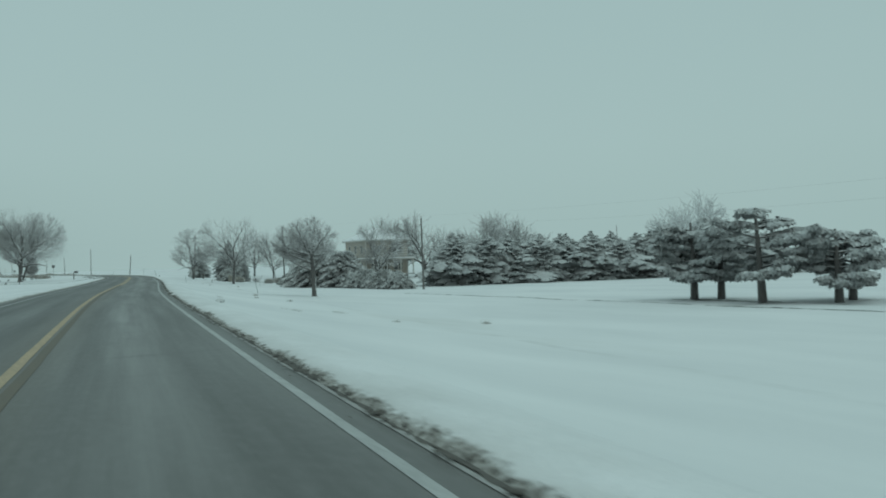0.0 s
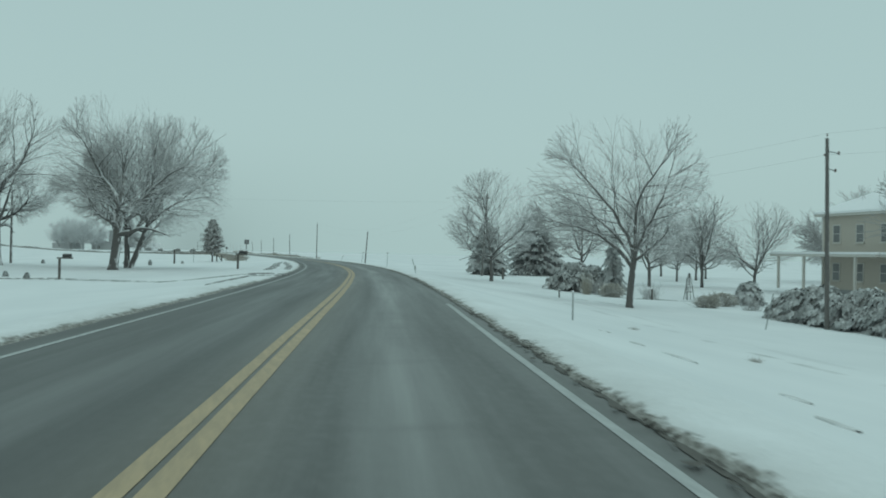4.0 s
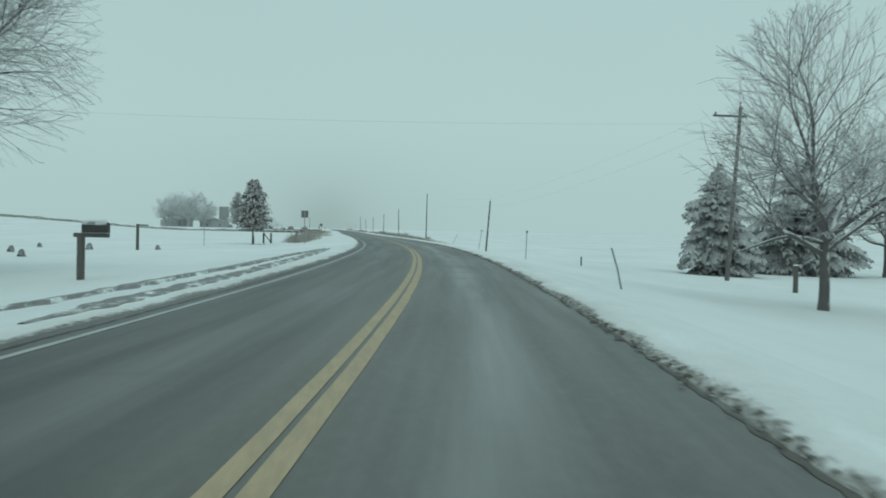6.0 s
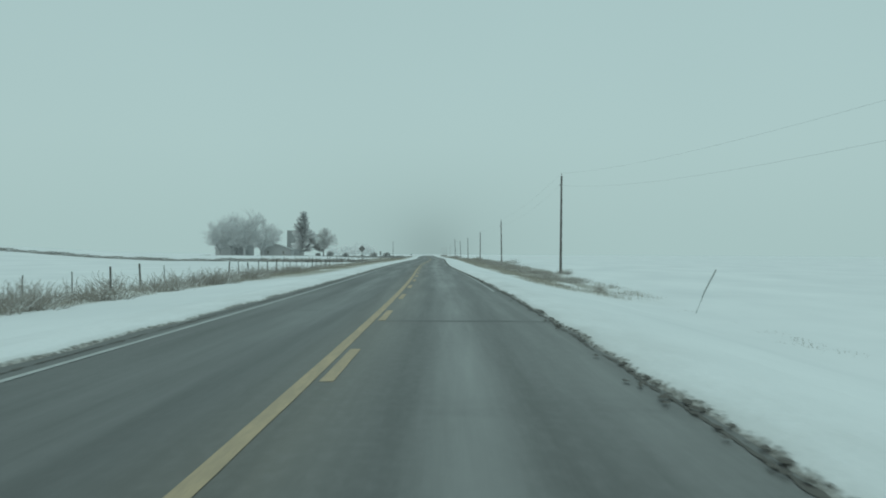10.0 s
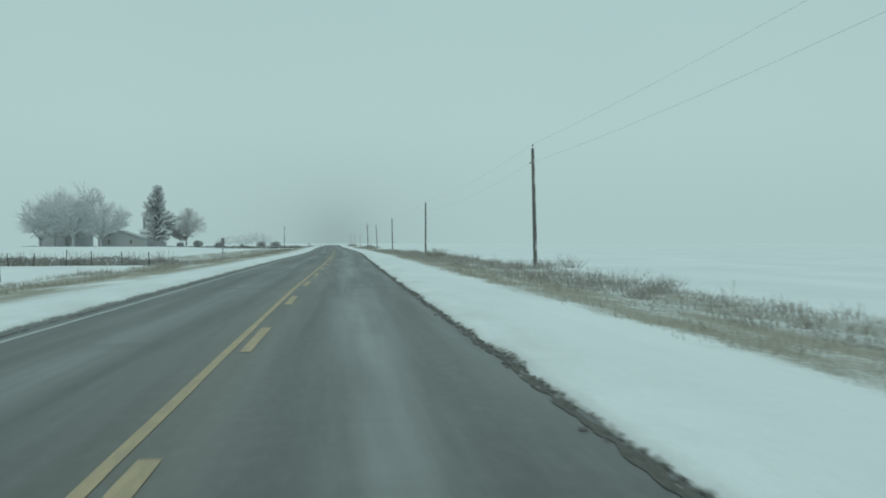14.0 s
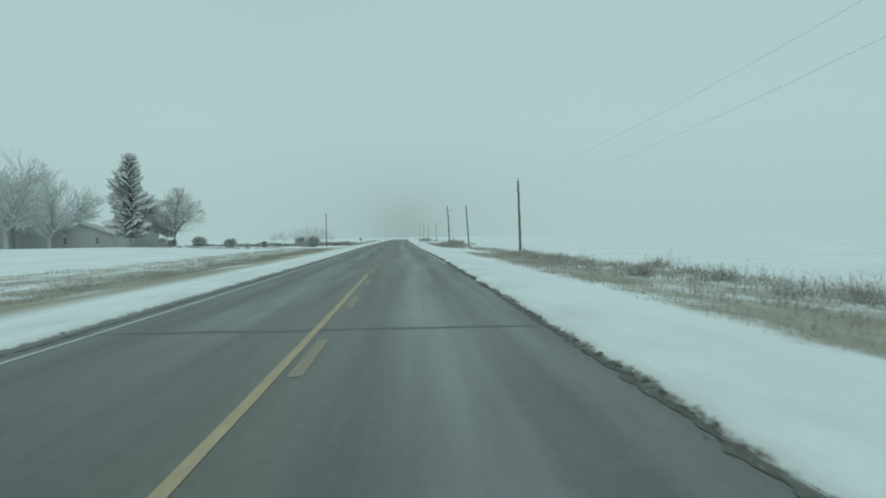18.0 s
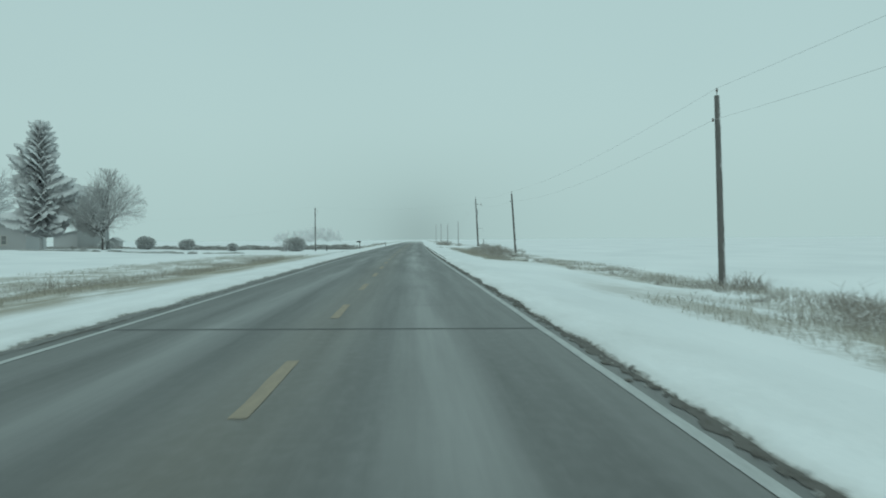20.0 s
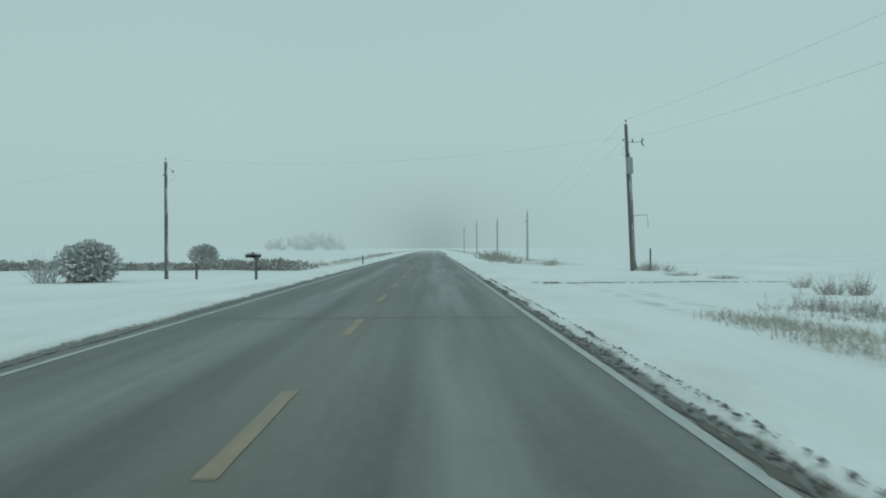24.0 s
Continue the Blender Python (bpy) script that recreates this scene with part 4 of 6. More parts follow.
def spruce(x, y, key, height, label, group="", rz=0.0, far=False, z=None, wide=1.0):
    seed, args = SPRUCE_KINDS[key]
    s = height / args["height"]
    at = pose(x, y, gz(x, y) if z is None else z, 0, 0, rz)
    if (key, far) not in _spruce_cache:
        root = new("spruce_tree")
        t, nd = spruce_meshes(seed, **args)
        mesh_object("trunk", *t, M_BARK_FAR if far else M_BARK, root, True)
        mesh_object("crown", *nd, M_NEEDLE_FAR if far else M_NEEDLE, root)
        _spruce_cache[(key, far)] = root
        ob = root
        ob.matrix_world = at
    else:
        ob = copy_thing(_spruce_cache[(key, far)], at)
    ob.scale = (s * wide, s * wide, s)
    return tagged(ob, label, "tree", group)


def leaf_cloud(seed, blobs, count, leaf, up=0.35):
    """Small tilted sprays scattered through ellipsoids (x, y, z, rx, ry, rz), denser towards their skin."""
    rng = random.Random(seed)
    v, f = [], []
    total = sum(b[3] * b[4] * b[5] for b in blobs) ** 1.0
    for bx, by, bz, rx, ry, rz_ in blobs:
        for _ in range(int(count * rx * ry * rz_ / total)):
            d = Vector((rng.gauss(0, 1), rng.gauss(0, 1), rng.gauss(0, 1))).normalized()
            k = rng.uniform(0.35, 1.0) ** 0.45 * rng.uniform(0.85, 1.12)
            c = Vector((bx + d.x * rx * k, by + d.y * ry * k, bz + d.z * rz_ * k))
            if c.z < 0.02:
                continue
            a = (d + Vector((rng.uniform(-0.7, 0.7), rng.uniform(-0.7, 0.7), rng.uniform(-0.3, 0.9) * up * 2))).normalized()
            s = a.cross(Vector((rng.uniform(-1, 1), rng.uniform(-1, 1), rng.uniform(-1, 1)))).normalized()
            L, W = leaf * rng.uniform(0.7, 1.4), leaf * rng.uniform(0.25, 0.5)
            b = len(v)
            v.extend([tuple(c), tuple(c + a * L * 0.5 + s * W), tuple(c + a * L), tuple(c + a * L * 0.5 - s * W)])
            f.append((b, b + 1, b + 2, b + 3))
    return v, f


def stick_cloud(seed, rx, ry, h, count, r=0.008, lean=0.35):
    rng = random.Random(seed)
    v, f = [], []
    for _ in range(count):
        a = (max(-0.7, min(0.7, rng.gauss(0, 0.42))) * rx, max(-0.7, min(0.7, rng.gauss(0, 0.42))) * ry, -0.05)
        d = Vector((rng.gauss(0, lean) + a[0] / max(rx, 0.1) * lean, rng.gauss(0, lean) + a[1] / max(ry, 0.1) * lean, 1)).normalized()
        L = h * rng.uniform(0.5, 1.05)
        pts = limb(v, f, a, d, L, r * 1.3, r * 0.5, 2, 3, rng, 0.12)
        for k in (1, 1, 2):
            limb(v, f, pts[k][0], aside(pts[k][1], rng.uniform(20, 45), rng), L * rng.uniform(0.15, 0.35), r * 0.7, r * 0.4, 1, 3, rng, 0.1)
    return v, f


_bush_cache = {}


def bush(x, y, key, label, rz=0.0, size=(1, 1, 1), group="", name="bush", z=None):
    at = pose(x, y, gz(x, y) - 0.02 if z is None else z, 0, 0, rz)
    if key not in _bush_cache:
        root = new(name)
        for pn, vf, mat in BUSH_KINDS[key]():
            mesh_object(pn, *vf, mat, root)
        _bush_cache[key] = root
        ob = root
        ob.matrix_world = at
    else:
        ob = copy_thing(_bush_cache[key], at)
        ob.name = name
    ob.scale = size
    return tagged(ob, label, "bush", group)


BUSH_KINDS = {
    "juniper": lambda: [("crown", layered_juniper(1, 1.75, 1.55, 190, 0.6), M_CEDAR),
                        ("growth", stick_cloud(2, 1.0, 0.8, 1.3, 20, 0.015), M_TWIG)],
    "yew": lambda: [("crown", layered_juniper(4, 4.1, 6.3, 560, 0.8), M_CEDAR),
                    ("growth", stick_cloud(5, 2.0, 1.8, 4.6, 30, 0.03), M_TWIG)],
    "cone": lambda: [("crown", layered_juniper(6, 0.58, 1.35, 90, 0.3, 1.0), M_NEEDLE)],
    "round": lambda: [("crown", leaf_cloud(8, [(0, 0, 1.2, 1.35, 1.3, 1.2), (0.4, 0.2, 1.7, 0.8, 0.8, 0.8)], 3000, 0.24), M_SHRUB_FAR),
                      ("growth", stick_cloud(9, 1.0, 0.9, 2.0, 60, 0.012), M_TWIG_FAR)],
    "twiggy": lambda: [("growth", stick_cloud(12, 1.0, 0.9, 1.7, 80, 0.015, 0.4), M_TWIG)],
    "brush": lambda: [("growth", stick_cloud(14, 1.2, 0.85, 1.05, 56, 0.013, 0.6), M_WEED)],
    "mound": lambda: [("growth", stick_cloud(18, 0.95, 0.76, 0.95, 84, 0.014, 0.72), M_WEED)],
    "low_brush": lambda: [("growth", stick_cloud(19, 1.2, 0.6, 0.8, 64, 0.014, 0.7), M_WEED_FAR), ("foliage", leaf_cloud(20, [(0, 0, 0.22, 1.9, 0.75, 0.42)], 560, 0.19), M_WEED_FAR)],
    "tuft": lambda: [("growth", stick_cloud(21, 0.75, 0.7, 1.35, 150, 0.012, 0.5), M_WEED_FAR), ("foliage", leaf_cloud(22, [(0, 0, 0.55, 0.95, 0.9, 0.62)], 900, 0.16), M_TAN)],
    "reed": lambda: [("growth", stick_cloud(16, 0.5, 0.5, 1.7, 90, 0.010, 0.12), M_GRASS)],
}


def pine(x, y, seed, height, width, label, group=""):
    """An old yard pine: bare trunk, flat spreading plates of snowy boughs under a domed top."""
    ob = thing("pine_tree", x, y, gz(x, y), label, "tree", group)
    rng = random.Random(seed)
    tv, tf, nv, nf = [], [], [], []
    pts = limb(tv, tf, (0, 0, -0.3), (0.02, 0, 1), height * 0.93, 0.36, 0.08, 10, 8, rng, 0.06)
    for i in range(30):
        s = 0.30 + 0.70 * ((i * 0.7548) % 1.0)
        az = i * 2.4 + rng.uniform(-0.4, 0.4)
        at = pts[min(len(pts) - 1, int(s * (len(pts) - 1)))][0]
        dome = math.sqrt(max(0.0, 1 - max(0.0, (s - 0.45) / 0.62) ** 2)) * (0.75 if s < 0.4 else 1.0)
        reach = (0.5 * width * dome + 0.5) * rng.uniform(0.65, 1.1)
        rise = rng.uniform(0.10, 0.35)
        d = Vector((math.cos(az), math.sin(az), rise))
        lp = limb(tv, tf, at, d, reach * 0.85, 0.085, 0.025, 5, 5, rng, 0.06)
        for k in range(2, len(lp)):
            for _ in range(5):
                bough(nv, nf, lp[k][0] + Vector((0, 0, rng.uniform(-0.08, 0.2))), az + rng.uniform(-1.5, 1.5), rng.uniform(0.55, 1.05), 0.22, 0.32, rng, 0.42, 0.16)
    mesh_object("trunk", tv, tf, M_BARK, ob, True)
    mesh_object("crown", nv, nf, M_NEEDLE, ob)
    return ob


def layered_juniper(seed, radius, height, count, fine=0.6, taper=0.0):
    """Boughs that arch out of the middle in layers, each ending in hanging sprays."""
    rng = random.Random(seed)
    nv, nf = [], []
    for i in range(count):
        s = rng.random() ** 0.9
        az = i * 2.39996 + rng.uniform(-0.3, 0.3)
        reach = radius * ((1 - 0.72 * s ** 1.6) * (1 - taper) + (1 - 0.93 * s) * taper) * rng.uniform(0.55, 1.08)
        base = Vector((math.cos(az), math.sin(az), 0)) * reach * 0.35
        base.z = 0.15 + height * 0.86 * s + rng.uniform(-0.1, 0.1)
        bough(nv, nf, base, az + rng.uniform(-0.5, 0.5), reach * 0.65 + 0.35, rng.uniform(0.25, 0.6), 0.55, rng, 0.26, 0.17 * fine, fine)
    return nv, nf


def utility_pole(x, y, zb, height, label, far=False, arm=False, lean=(0.0, 0.0), group="power line along the road"):
    """Returns the thing and where its wires are tied."""
    ob = thing("utility_pole", x, y, gz(x, y), label, "utility pole", group)
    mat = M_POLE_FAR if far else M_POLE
    top = Vector((lean[0], lean[1], zb + height - gz(x, y)))
    pts = [Vector((0, 0, -0.5)).lerp(top, k / 6) for k in range(7)]
    part("pole", tube(pts, [0.145 - 0.045 * k / 6 for k in range(7)], 10), mat, ob)
    part("top_pin", tube([top, top + Vector((0, 0, 0.22))], [0.018, 0.018], 6), M_STEEL, ob)
    part("insulator", tube([top + Vector((0, 0, 0.14)), top + Vector((0, 0, 0.2)), top + Vector((0, 0, 0.28))], [0.035, 0.05, 0.025], 8), M_CERAMIC, ob)
    n2 = top - Vector((0.16, 0, 0.95))
    part("neutral_bracket", tube([top - Vector((0, 0, 0.95)), n2], [0.02, 0.02], 6), M_STEEL, ob)
    part("spool_insulator", tube([n2 - Vector((0, 0, 0.06)), n2, n2 + Vector((0, 0, 0.06))], [0.045, 0.03, 0.045], 8), M_CERAMIC, ob)
    for k in range(3):
        zc = 1.6 + 0.5 * k
        part("pole_tag", box((0.0, -0.155, zc), (0.07, 0.006, 0.09)), M_STEEL, ob) if k == 0 else None
    base = Vector((x, y, gz(x, y)))
    ties = [base + top + Vector((0, 0, 0.29)), base + n2]
    if arm == "side":
        for za, reach in ((top.z - 0.75, 0.75), (top.z - 1.75, 0.55)):
            part("side_bracket", tube([(lean[0], 0.0, za), (lean[0] + reach * 0.6, 0.0, za - 0.03), (lean[0] + reach, 0.0, za - 0.12)], [0.035, 0.03, 0.03], 6), M_STEEL, ob)
            part("insulator", tube([(lean[0] + reach, 0.0, za - 0.16), (lean[0] + reach, 0.0, za - 0.04), (lean[0] + reach, 0.0, za + 0.05)], [0.045, 0.07, 0.035], 8), M_CERAMIC, ob)
    elif arm:
        za = top.z - 0.55
        part("crossarm", box((0.0, 0.15, za), (2.1, 0.10, 0.12), 0.01), mat, ob)
        for sx in (-0.9, 0.9):
            part("arm_brace", tube([(sx * 0.7, 0.15, za), (0, 0.12, za - 0.65)], [0.02, 0.02], 5), M_STEEL, ob)
            part("insulator", tube([(sx, 0.15, za + 0.06), (sx, 0.15, za + 0.14), (sx, 0.15, za + 0.22)], [0.04, 0.065, 0.03], 8), M_CERAMIC, ob)
    return ob, ties


def wire(a, b, sag, group="overhead wires", label="thin overhead power wire strung between poles"):
    a, b = Vector(a), Vector(b)
    pts = [a.lerp(b, k / 16) - Vector((0, 0, sag * 4 * (k / 16) * (1 - k / 16))) for k in range(17)]
    mid = (a + b) / 2
    bm = tube([p - a for p in pts], 0.0055, 5)
    me = bpy.data.meshes.new("power_wire")
    bm.to_mesh(me)
    bm.free()
    me.materials.append(M_WIRE)
    ob = new("power_wire", me)
    ob.location = a
    tagged(ob, label, "wire", group)


POLES = [  # x, y, foot, height, far, arm, lean
    (66.0, -15.0, -2.4, 9.7, False, False, (0, 0)),
    (59.36, 110.0, -2.43, 9.7, False, False, (-0.05, 0.05)),
    (57.55, 160.65, -3.14, 11.6, False, "side", (-0.15, 0.05)),
    (57.22, 224.64, -1.66, 10.8, False, True, (0.49, -0.2)),
    (56.65, 303.33, -1.45, 7.3, False, False, (0.55, 0.15)),
    (56.18, 378.6, -0.53, 10.1, False, False, (0.1, 0.28)),
    (55.96, 454.4, -0.14, 7.8, False, False, (-0.12, 0.4)),
    (55.86, 527.2, -0.21, 7.4, False, False, (-0.01, -0.04)),
    (55.63, 601.5, -0.41, 7.35, False, False, (-0.12, 0.27)),
    (55.61, 676.9, -0.30, 7.2, False, False, (-0.45, 0.41)),
    (54.73, 734.9, 0.03, 8.8, False, False, (-0.40, 0.07)),
    (53.0, 780.5, -0.15, 5.4, True, False, (0, 0)),
    (51.2, 802.6, -0.1, 5.2, True, False, (0, 0)),
    (50.6, 850.0, -0.1, 6.2, True, False, (0, 0)),
    (50.0, 905.0, -0.1, 6.5, True, False, (0, 0)),
]
ties = []
for px_, py_, zb, ht, far, arm, lean in POLES:
    lab = "distant wooden utility pole paled by painted haze" if far else ("weathered wooden utility pole with two side brackets" if arm == "side" else "weathered wooden utility pole with a crossarm" if arm else "weathered wooden utility pole standing in the roadside snow")
    ob, tt = utility_pole(px_, py_, zb, ht, lab, far, arm, lean)
    ties.append((ob, tt))
for (o1, t1), (o2, t2) in zip(ties, ties[1:]):
    span = (t1[0] - t2[0]).length
    wire(t1[0], t2[0], span * 0.008)
    wire(t1[1], t2[1], span * 0.010)


def transformer_pole_gear(ob, top, lean):
    """Transformer can, cutout, riser and lamp arm on the leaning pole by the farm."""
    def at(x, y, z):
        return (x + lean[0] * z / top, y + lean[1] * z / top, z)
    part("transformer", tube([at(0.06, -0.22, top - 2.98), at(0.06, -0.22, top - 2.93), at(0.06, -0.22, top - 2.05), at(0.06, -0.22, top - 1.95)], [0.15, 0.20, 0.20, 0.12], 14), M_STEEL, ob, "grey steel transformer can")
    part("bushing", tube([at(0.06, -0.22, top - 1.95), at(0.06, -0.22, top - 1.70)], [0.05, 0.03], 8), M_CERAMIC, ob)
    part("cutout_arm", tube([at(0, 0, top - 1.06), at(0.6, 0, top - 1.04), at(0.95, 0, top - 0.98)], [0.025, 0.025, 0.02], 6), M_STEEL, ob)
    part("insulator", tube([at(0.35, 0, top - 1.04), at(0.35, 0, top - 0.86)], [0.05, 0.035], 8), M_CERAMIC, ob)
    part("cutout", tube([at(0.98, 0, top - 0.82), at(0.90, 0, top - 1.05), at(1.0, 0, top - 1.28)], [0.05, 0.05, 0.04], 7), M_CERAMIC, ob)
    part("jumper", tube([at(0.05, 0, top - 1.2), at(-0.28, 0, top - 1.45), at(-0.33, 0, top - 1.75), at(-0.1, -0.1, top - 1.98)], 0.018, 5), M_WIRE, ob)
    part("conduit", tube([at(0.15, -0.05, 0.1), at(0.15, -0.05, top - 3.0)], 0.035, 6), M_POLE, ob)
    part("lamp_arm", tube([at(0.1, 0, 3.32), at(0.98, 0, 3.38), at(1.02, 0, 3.30)], [0.025, 0.025, 0.045], 6), M_STEEL, ob)
    part("drop_line", tube([at(1.02, 0, 3.25), at(1.04, 0, 2.65)], [0.02, 0.035], 6), M_WIRE, ob)


transformer_pole_gear(ties[10][0], 8.8, (-0.40, 0.07))
farm_pole, farm_ties = utility_pole(23.38, 746.2, -0.71, 8.4, "tall wooden service pole beside the farm lane", False, False, (0.0, -0.1), "farm service poles")
part("insulator", tube([(0.42, 0, 7.75), (0.48, 0, 7.85), (0.52, 0, 7.78)], [0.05, 0.06, 0.05], 8), M_CERAMIC, farm_pole)
part("jumper", tube([(0.02, 0, 8.2), (0.45, 0, 7.85), (0.62, 0, 7.5), (0.50, 0, 7.15), (0.2, 0, 7.05)], 0.014, 5), M_WIRE, farm_pole)
wire(ties[10][1][1] + Vector((0, 0, 0.2)), farm_ties[0] - Vector((0, 0, 0.1)), 0.85)
utility_pole(135.4, 158.5, gz(135.4, 158.5), 7.8 - gz(135.4, 158.5), "pale utility pole rising behind the windbreak", True, False, (0, 0), "farm service poles")
yard_pole, yard_ties = utility_pole(3.0, 226.0, -0.4, 8.2, "wooden pole carrying the service wires of the yard", False, False, (0, 0), "farm service poles")
for k, (dz, sag) in enumerate(((-1.3, 0.5),)):
    wire(ties[3][1][0] + Vector((0, 0, dz)), yard_ties[0] + Vector((0, 0, -0.3)), sag)
wire(farm_ties[0], Vector((-18, 765, 6.0)), 0.8)


# ---- roadside furniture ----
def post_thing(name, x, y, h, label, category, group="", r=0.05, lean=(0, 0), mat=None, square=False):
    ob = thing(name, x, y, gz(x, y), label, category, group)
    top = Vector((lean[0], lean[1], h))
    if square:
        part("post", box((0, 0, h / 2 - 0.15), (2 * r, 2 * r, h + 0.3), 0.008), mat or M_POST, ob)
    else:
        part("post", tube([Vector((0, 0, -0.3)), top * 0.5, top], [r * 1.08, r, r * 0.94], 8), mat or M_POST, ob)
    part("snow_cap", tube([top + Vector((0, 0, -0.005)), top + Vector((0, 0, 0.02)), top + Vector((0, 0, 0.05))], [r * 1.15, r * 1.1, r * 0.4], 8), M_ROOFSNOW, ob, "small cap of snow")
    return ob


def mailbox(x, y, height, label, rz=0.0, arm=0.55, group="roadside mailboxes", twin=False, big=1.0):
    """A tunnel-shaped metal box on the arm of a wooden post."""
    ob = thing("mailbox", x, y, gz(x, y), label, "mailbox", group, rz)
    part("post", box((0, 0, height / 2 - 0.25), (0.13, 0.13, height - 0.1), 0.01), M_POST, ob, "square weathered wooden post")
    part("arm", box((arm * 0.45, 0, height - 0.27), (arm + 0.25, 0.09, 0.09), 0.008), M_POST, ob)
    for k in range(2 if twin else 1):
        bx = arm * 0.62 + 0.28 * k * (1 if twin else 0) - (0.3 if twin else 0)
        bm = bmesh.new()
        prof = [(-0.10, 0.0), (0.10, 0.0), (0.10, 0.13)] + [(0.10 * math.cos(a), 0.13 + 0.10 * math.sin(a)) for a in [math.pi * i / 8 for i in range(1, 8)]] + [(-0.10, 0.13)]
        ends = []
        for xe in (bx - 0.26, bx + 0.26):
            ends.append([bm.verts.new((xe, p, height - 0.22 + q)) for p, q in prof])
        m = len(prof)
        for i in range(m):
            bm.faces.new((ends[0][i], ends[0][(i + 1) % m], ends[1][(i + 1) % m], ends[1][i]))
        bm.faces.new(ends[0][::-1])
        bm.faces.new(ends[1])
        part("box", bm, M_BOX, ob, "dark painted metal box")
        part("door", box((bx + 0.268, 0, height - 0.11), (0.012, 0.19, 0.2), 0.004), M_BOX, ob)
        part("flag", box((bx - 0.05, -0.108, height - 0.02), (0.16, 0.006, 0.05)), M_STEEL, ob)
        part("snow_cap", box((bx, 0, height + 0.035), (0.5, 0.17, 0.07), 0.03), M_ROOFSNOW, ob, "cushion of snow on top")
    if big != 1.0:
        ob.scale = (big, big, big)
    return ob


def road_sign_back(x, y, z_top, shape, label, w=0.76, h=0.76, rz=0.0):
    ob = thing("road_sign", x, y, gz(x, y), label, "road sign", "signs seen from behind", rz)
    top = z_top - gz(x, y)
    part("post", box((0, 0.03, top / 2 - 0.2), (0.095, 0.05, top + 0.4), 0.004), M_STEEL, ob, "perforated galvanised post")
    bm = bmesh.new()
    c = top - (h / 2 if shape != "diamond" else h * 0.70)
    add_box(bm, (0, 0, 0), (w, 0.004, h), 0.0)
    if shape == "diamond":
        bmesh.ops.rotate(bm, verts=bm.verts, cent=(0, 0, 0), matrix=Matrix.Rotation(radians(45), 3, "Y"))
    bmesh.ops.translate(bm, verts=bm.verts, vec=(0, 0.06, c))
    part("plate", bm, M_SIGNBACK, ob, "unpainted metal back of the plate")
    for dz in (-0.2, 0.2):
        part("bolt", tube([(0, 0.0, c + dz * h / 0.76), (0, 0.012, c + dz * h / 0.76)], 0.02, 6), M_STEEL, ob)
    return ob


def delineator(x, y, h, label, lean=(0, 0)):
    ob = thing("delineator_post", x, y, gz(x, y), label, "marker post", "marker posts")
    top = Vector((lean[0], lean[1], h))
    part("post", tube([Vector((0, 0, -0.3)), top], 0.028, 6), M_STEEL, ob)
    part("reflector", tube([top + Vector((0, -0.03, -0.02)), top + Vector((0, 0.0, -0.02))], [0.075, 0.075], 12), M_SIGNBACK, ob)
    return ob


# left of the road, from the yard to the curve
mailbox(14.41, 178.7, 1.62, "dark mailbox on a tall wooden post in the snow", rz=-12, arm=0.75)
mailbox(26.48, 201.3, 1.22, "dark metal mailbox on a wooden post capped with snow", rz=-10, arm=0.5, big=1.4)
mailbox(33.2, 729.2, 1.38, "dark metal mailbox on a post at the farm lane", rz=0, arm=0.0, twin=True)
gate = post_thing("gate_post", 20.0, 242.0, 1.9, "dark wooden gate post with a short arm", "post", "yard posts", 0.11)
part("arm", box((0.35, 0, 1.80), (0.8, 0.10, 0.10), 0.01), M_POST, gate)
post_thing("marker_stake", 22.4, 260.0, 2.3, "thin metal stake in the snowy yard", "stake", "yard posts", 0.03, mat=M_STEEL)
road_sign_back(31.2, 277.9, 3.34, "square", "back of a square road sign on a steel post", 0.8, 0.8)
road_sign_back(32.3, 422.9, 2.66, "diamond", "back of a diamond warning sign on a steel post", 0.72, 0.72)
road_sign_back(31.2, 493.0, 1.95, "tall", "back of a narrow upright road sign on a post", 0.32, 0.95)
for i, (x, y, h) in enumerate(((26.3, 283.0, 1.25), (27.15, 283.2, 1.25))):
    post_thing("fence_post", x, y, h, "stout wooden corner post of a wire fence", "fence post", "fence posts", 0.11)
brace = thing("fence_brace", 26.3, 283.0, gz(26.3, 283.0), "diagonal wooden brace between the corner posts", "fence brace")
part("rail", tube([(0.06, 0.02, 1.15), (0.80, 0.18, 0.15)], 0.06, 7), M_POST, brace)
rng = random.Random(8)
for i in range(34):
    y = 288 + i * 4.6
    u = -11.6 - 2.6 * min(1, i / 16)
    if 10 < i < 14:
        continue
    x = cx(y) + u
    post_thing("fence_post", x, y, rng.uniform(0.95, 1.3), "thin grey fence post leaning among dry weeds", "fence post", "fence posts", rng.choice((0.025, 0.035, 0.05)), (rng.uniform(-0.12, 0.12), rng.uniform(-0.1, 0.1)))
for x, y, h, ln in ((48.05, 258.9, 1.85, (0.3, 0)), (46.6, 231.7, 1.85, (0.06, 0))):
    delineator(x, y, h, "thin marker post with a small round reflector", ln)
post_thing("marker_stake", 43.7, 203.3, 1.42, "leaning steel stake in the roadside snow", "stake", "roadside stakes", 0.035, (-0.45, 0), M_STEEL)
post_thing("marker_stake", 54.7, 326.0, 2.0, "bent steel stake leaning over the snow", "stake", "roadside stakes", 0.035, (1.1, 0.2), M_STEEL)
post_thing("marker_post", 50.5, 232.2, -0.1 - gz(50.5, 232.2), "short wooden marker post in the ditch", "post", "roadside stakes", 0.05)
post_thing("marker_post", 49.7, 181.3, 0.6, "short snow-capped wooden stub post", "post", "roadside stakes", 0.06)
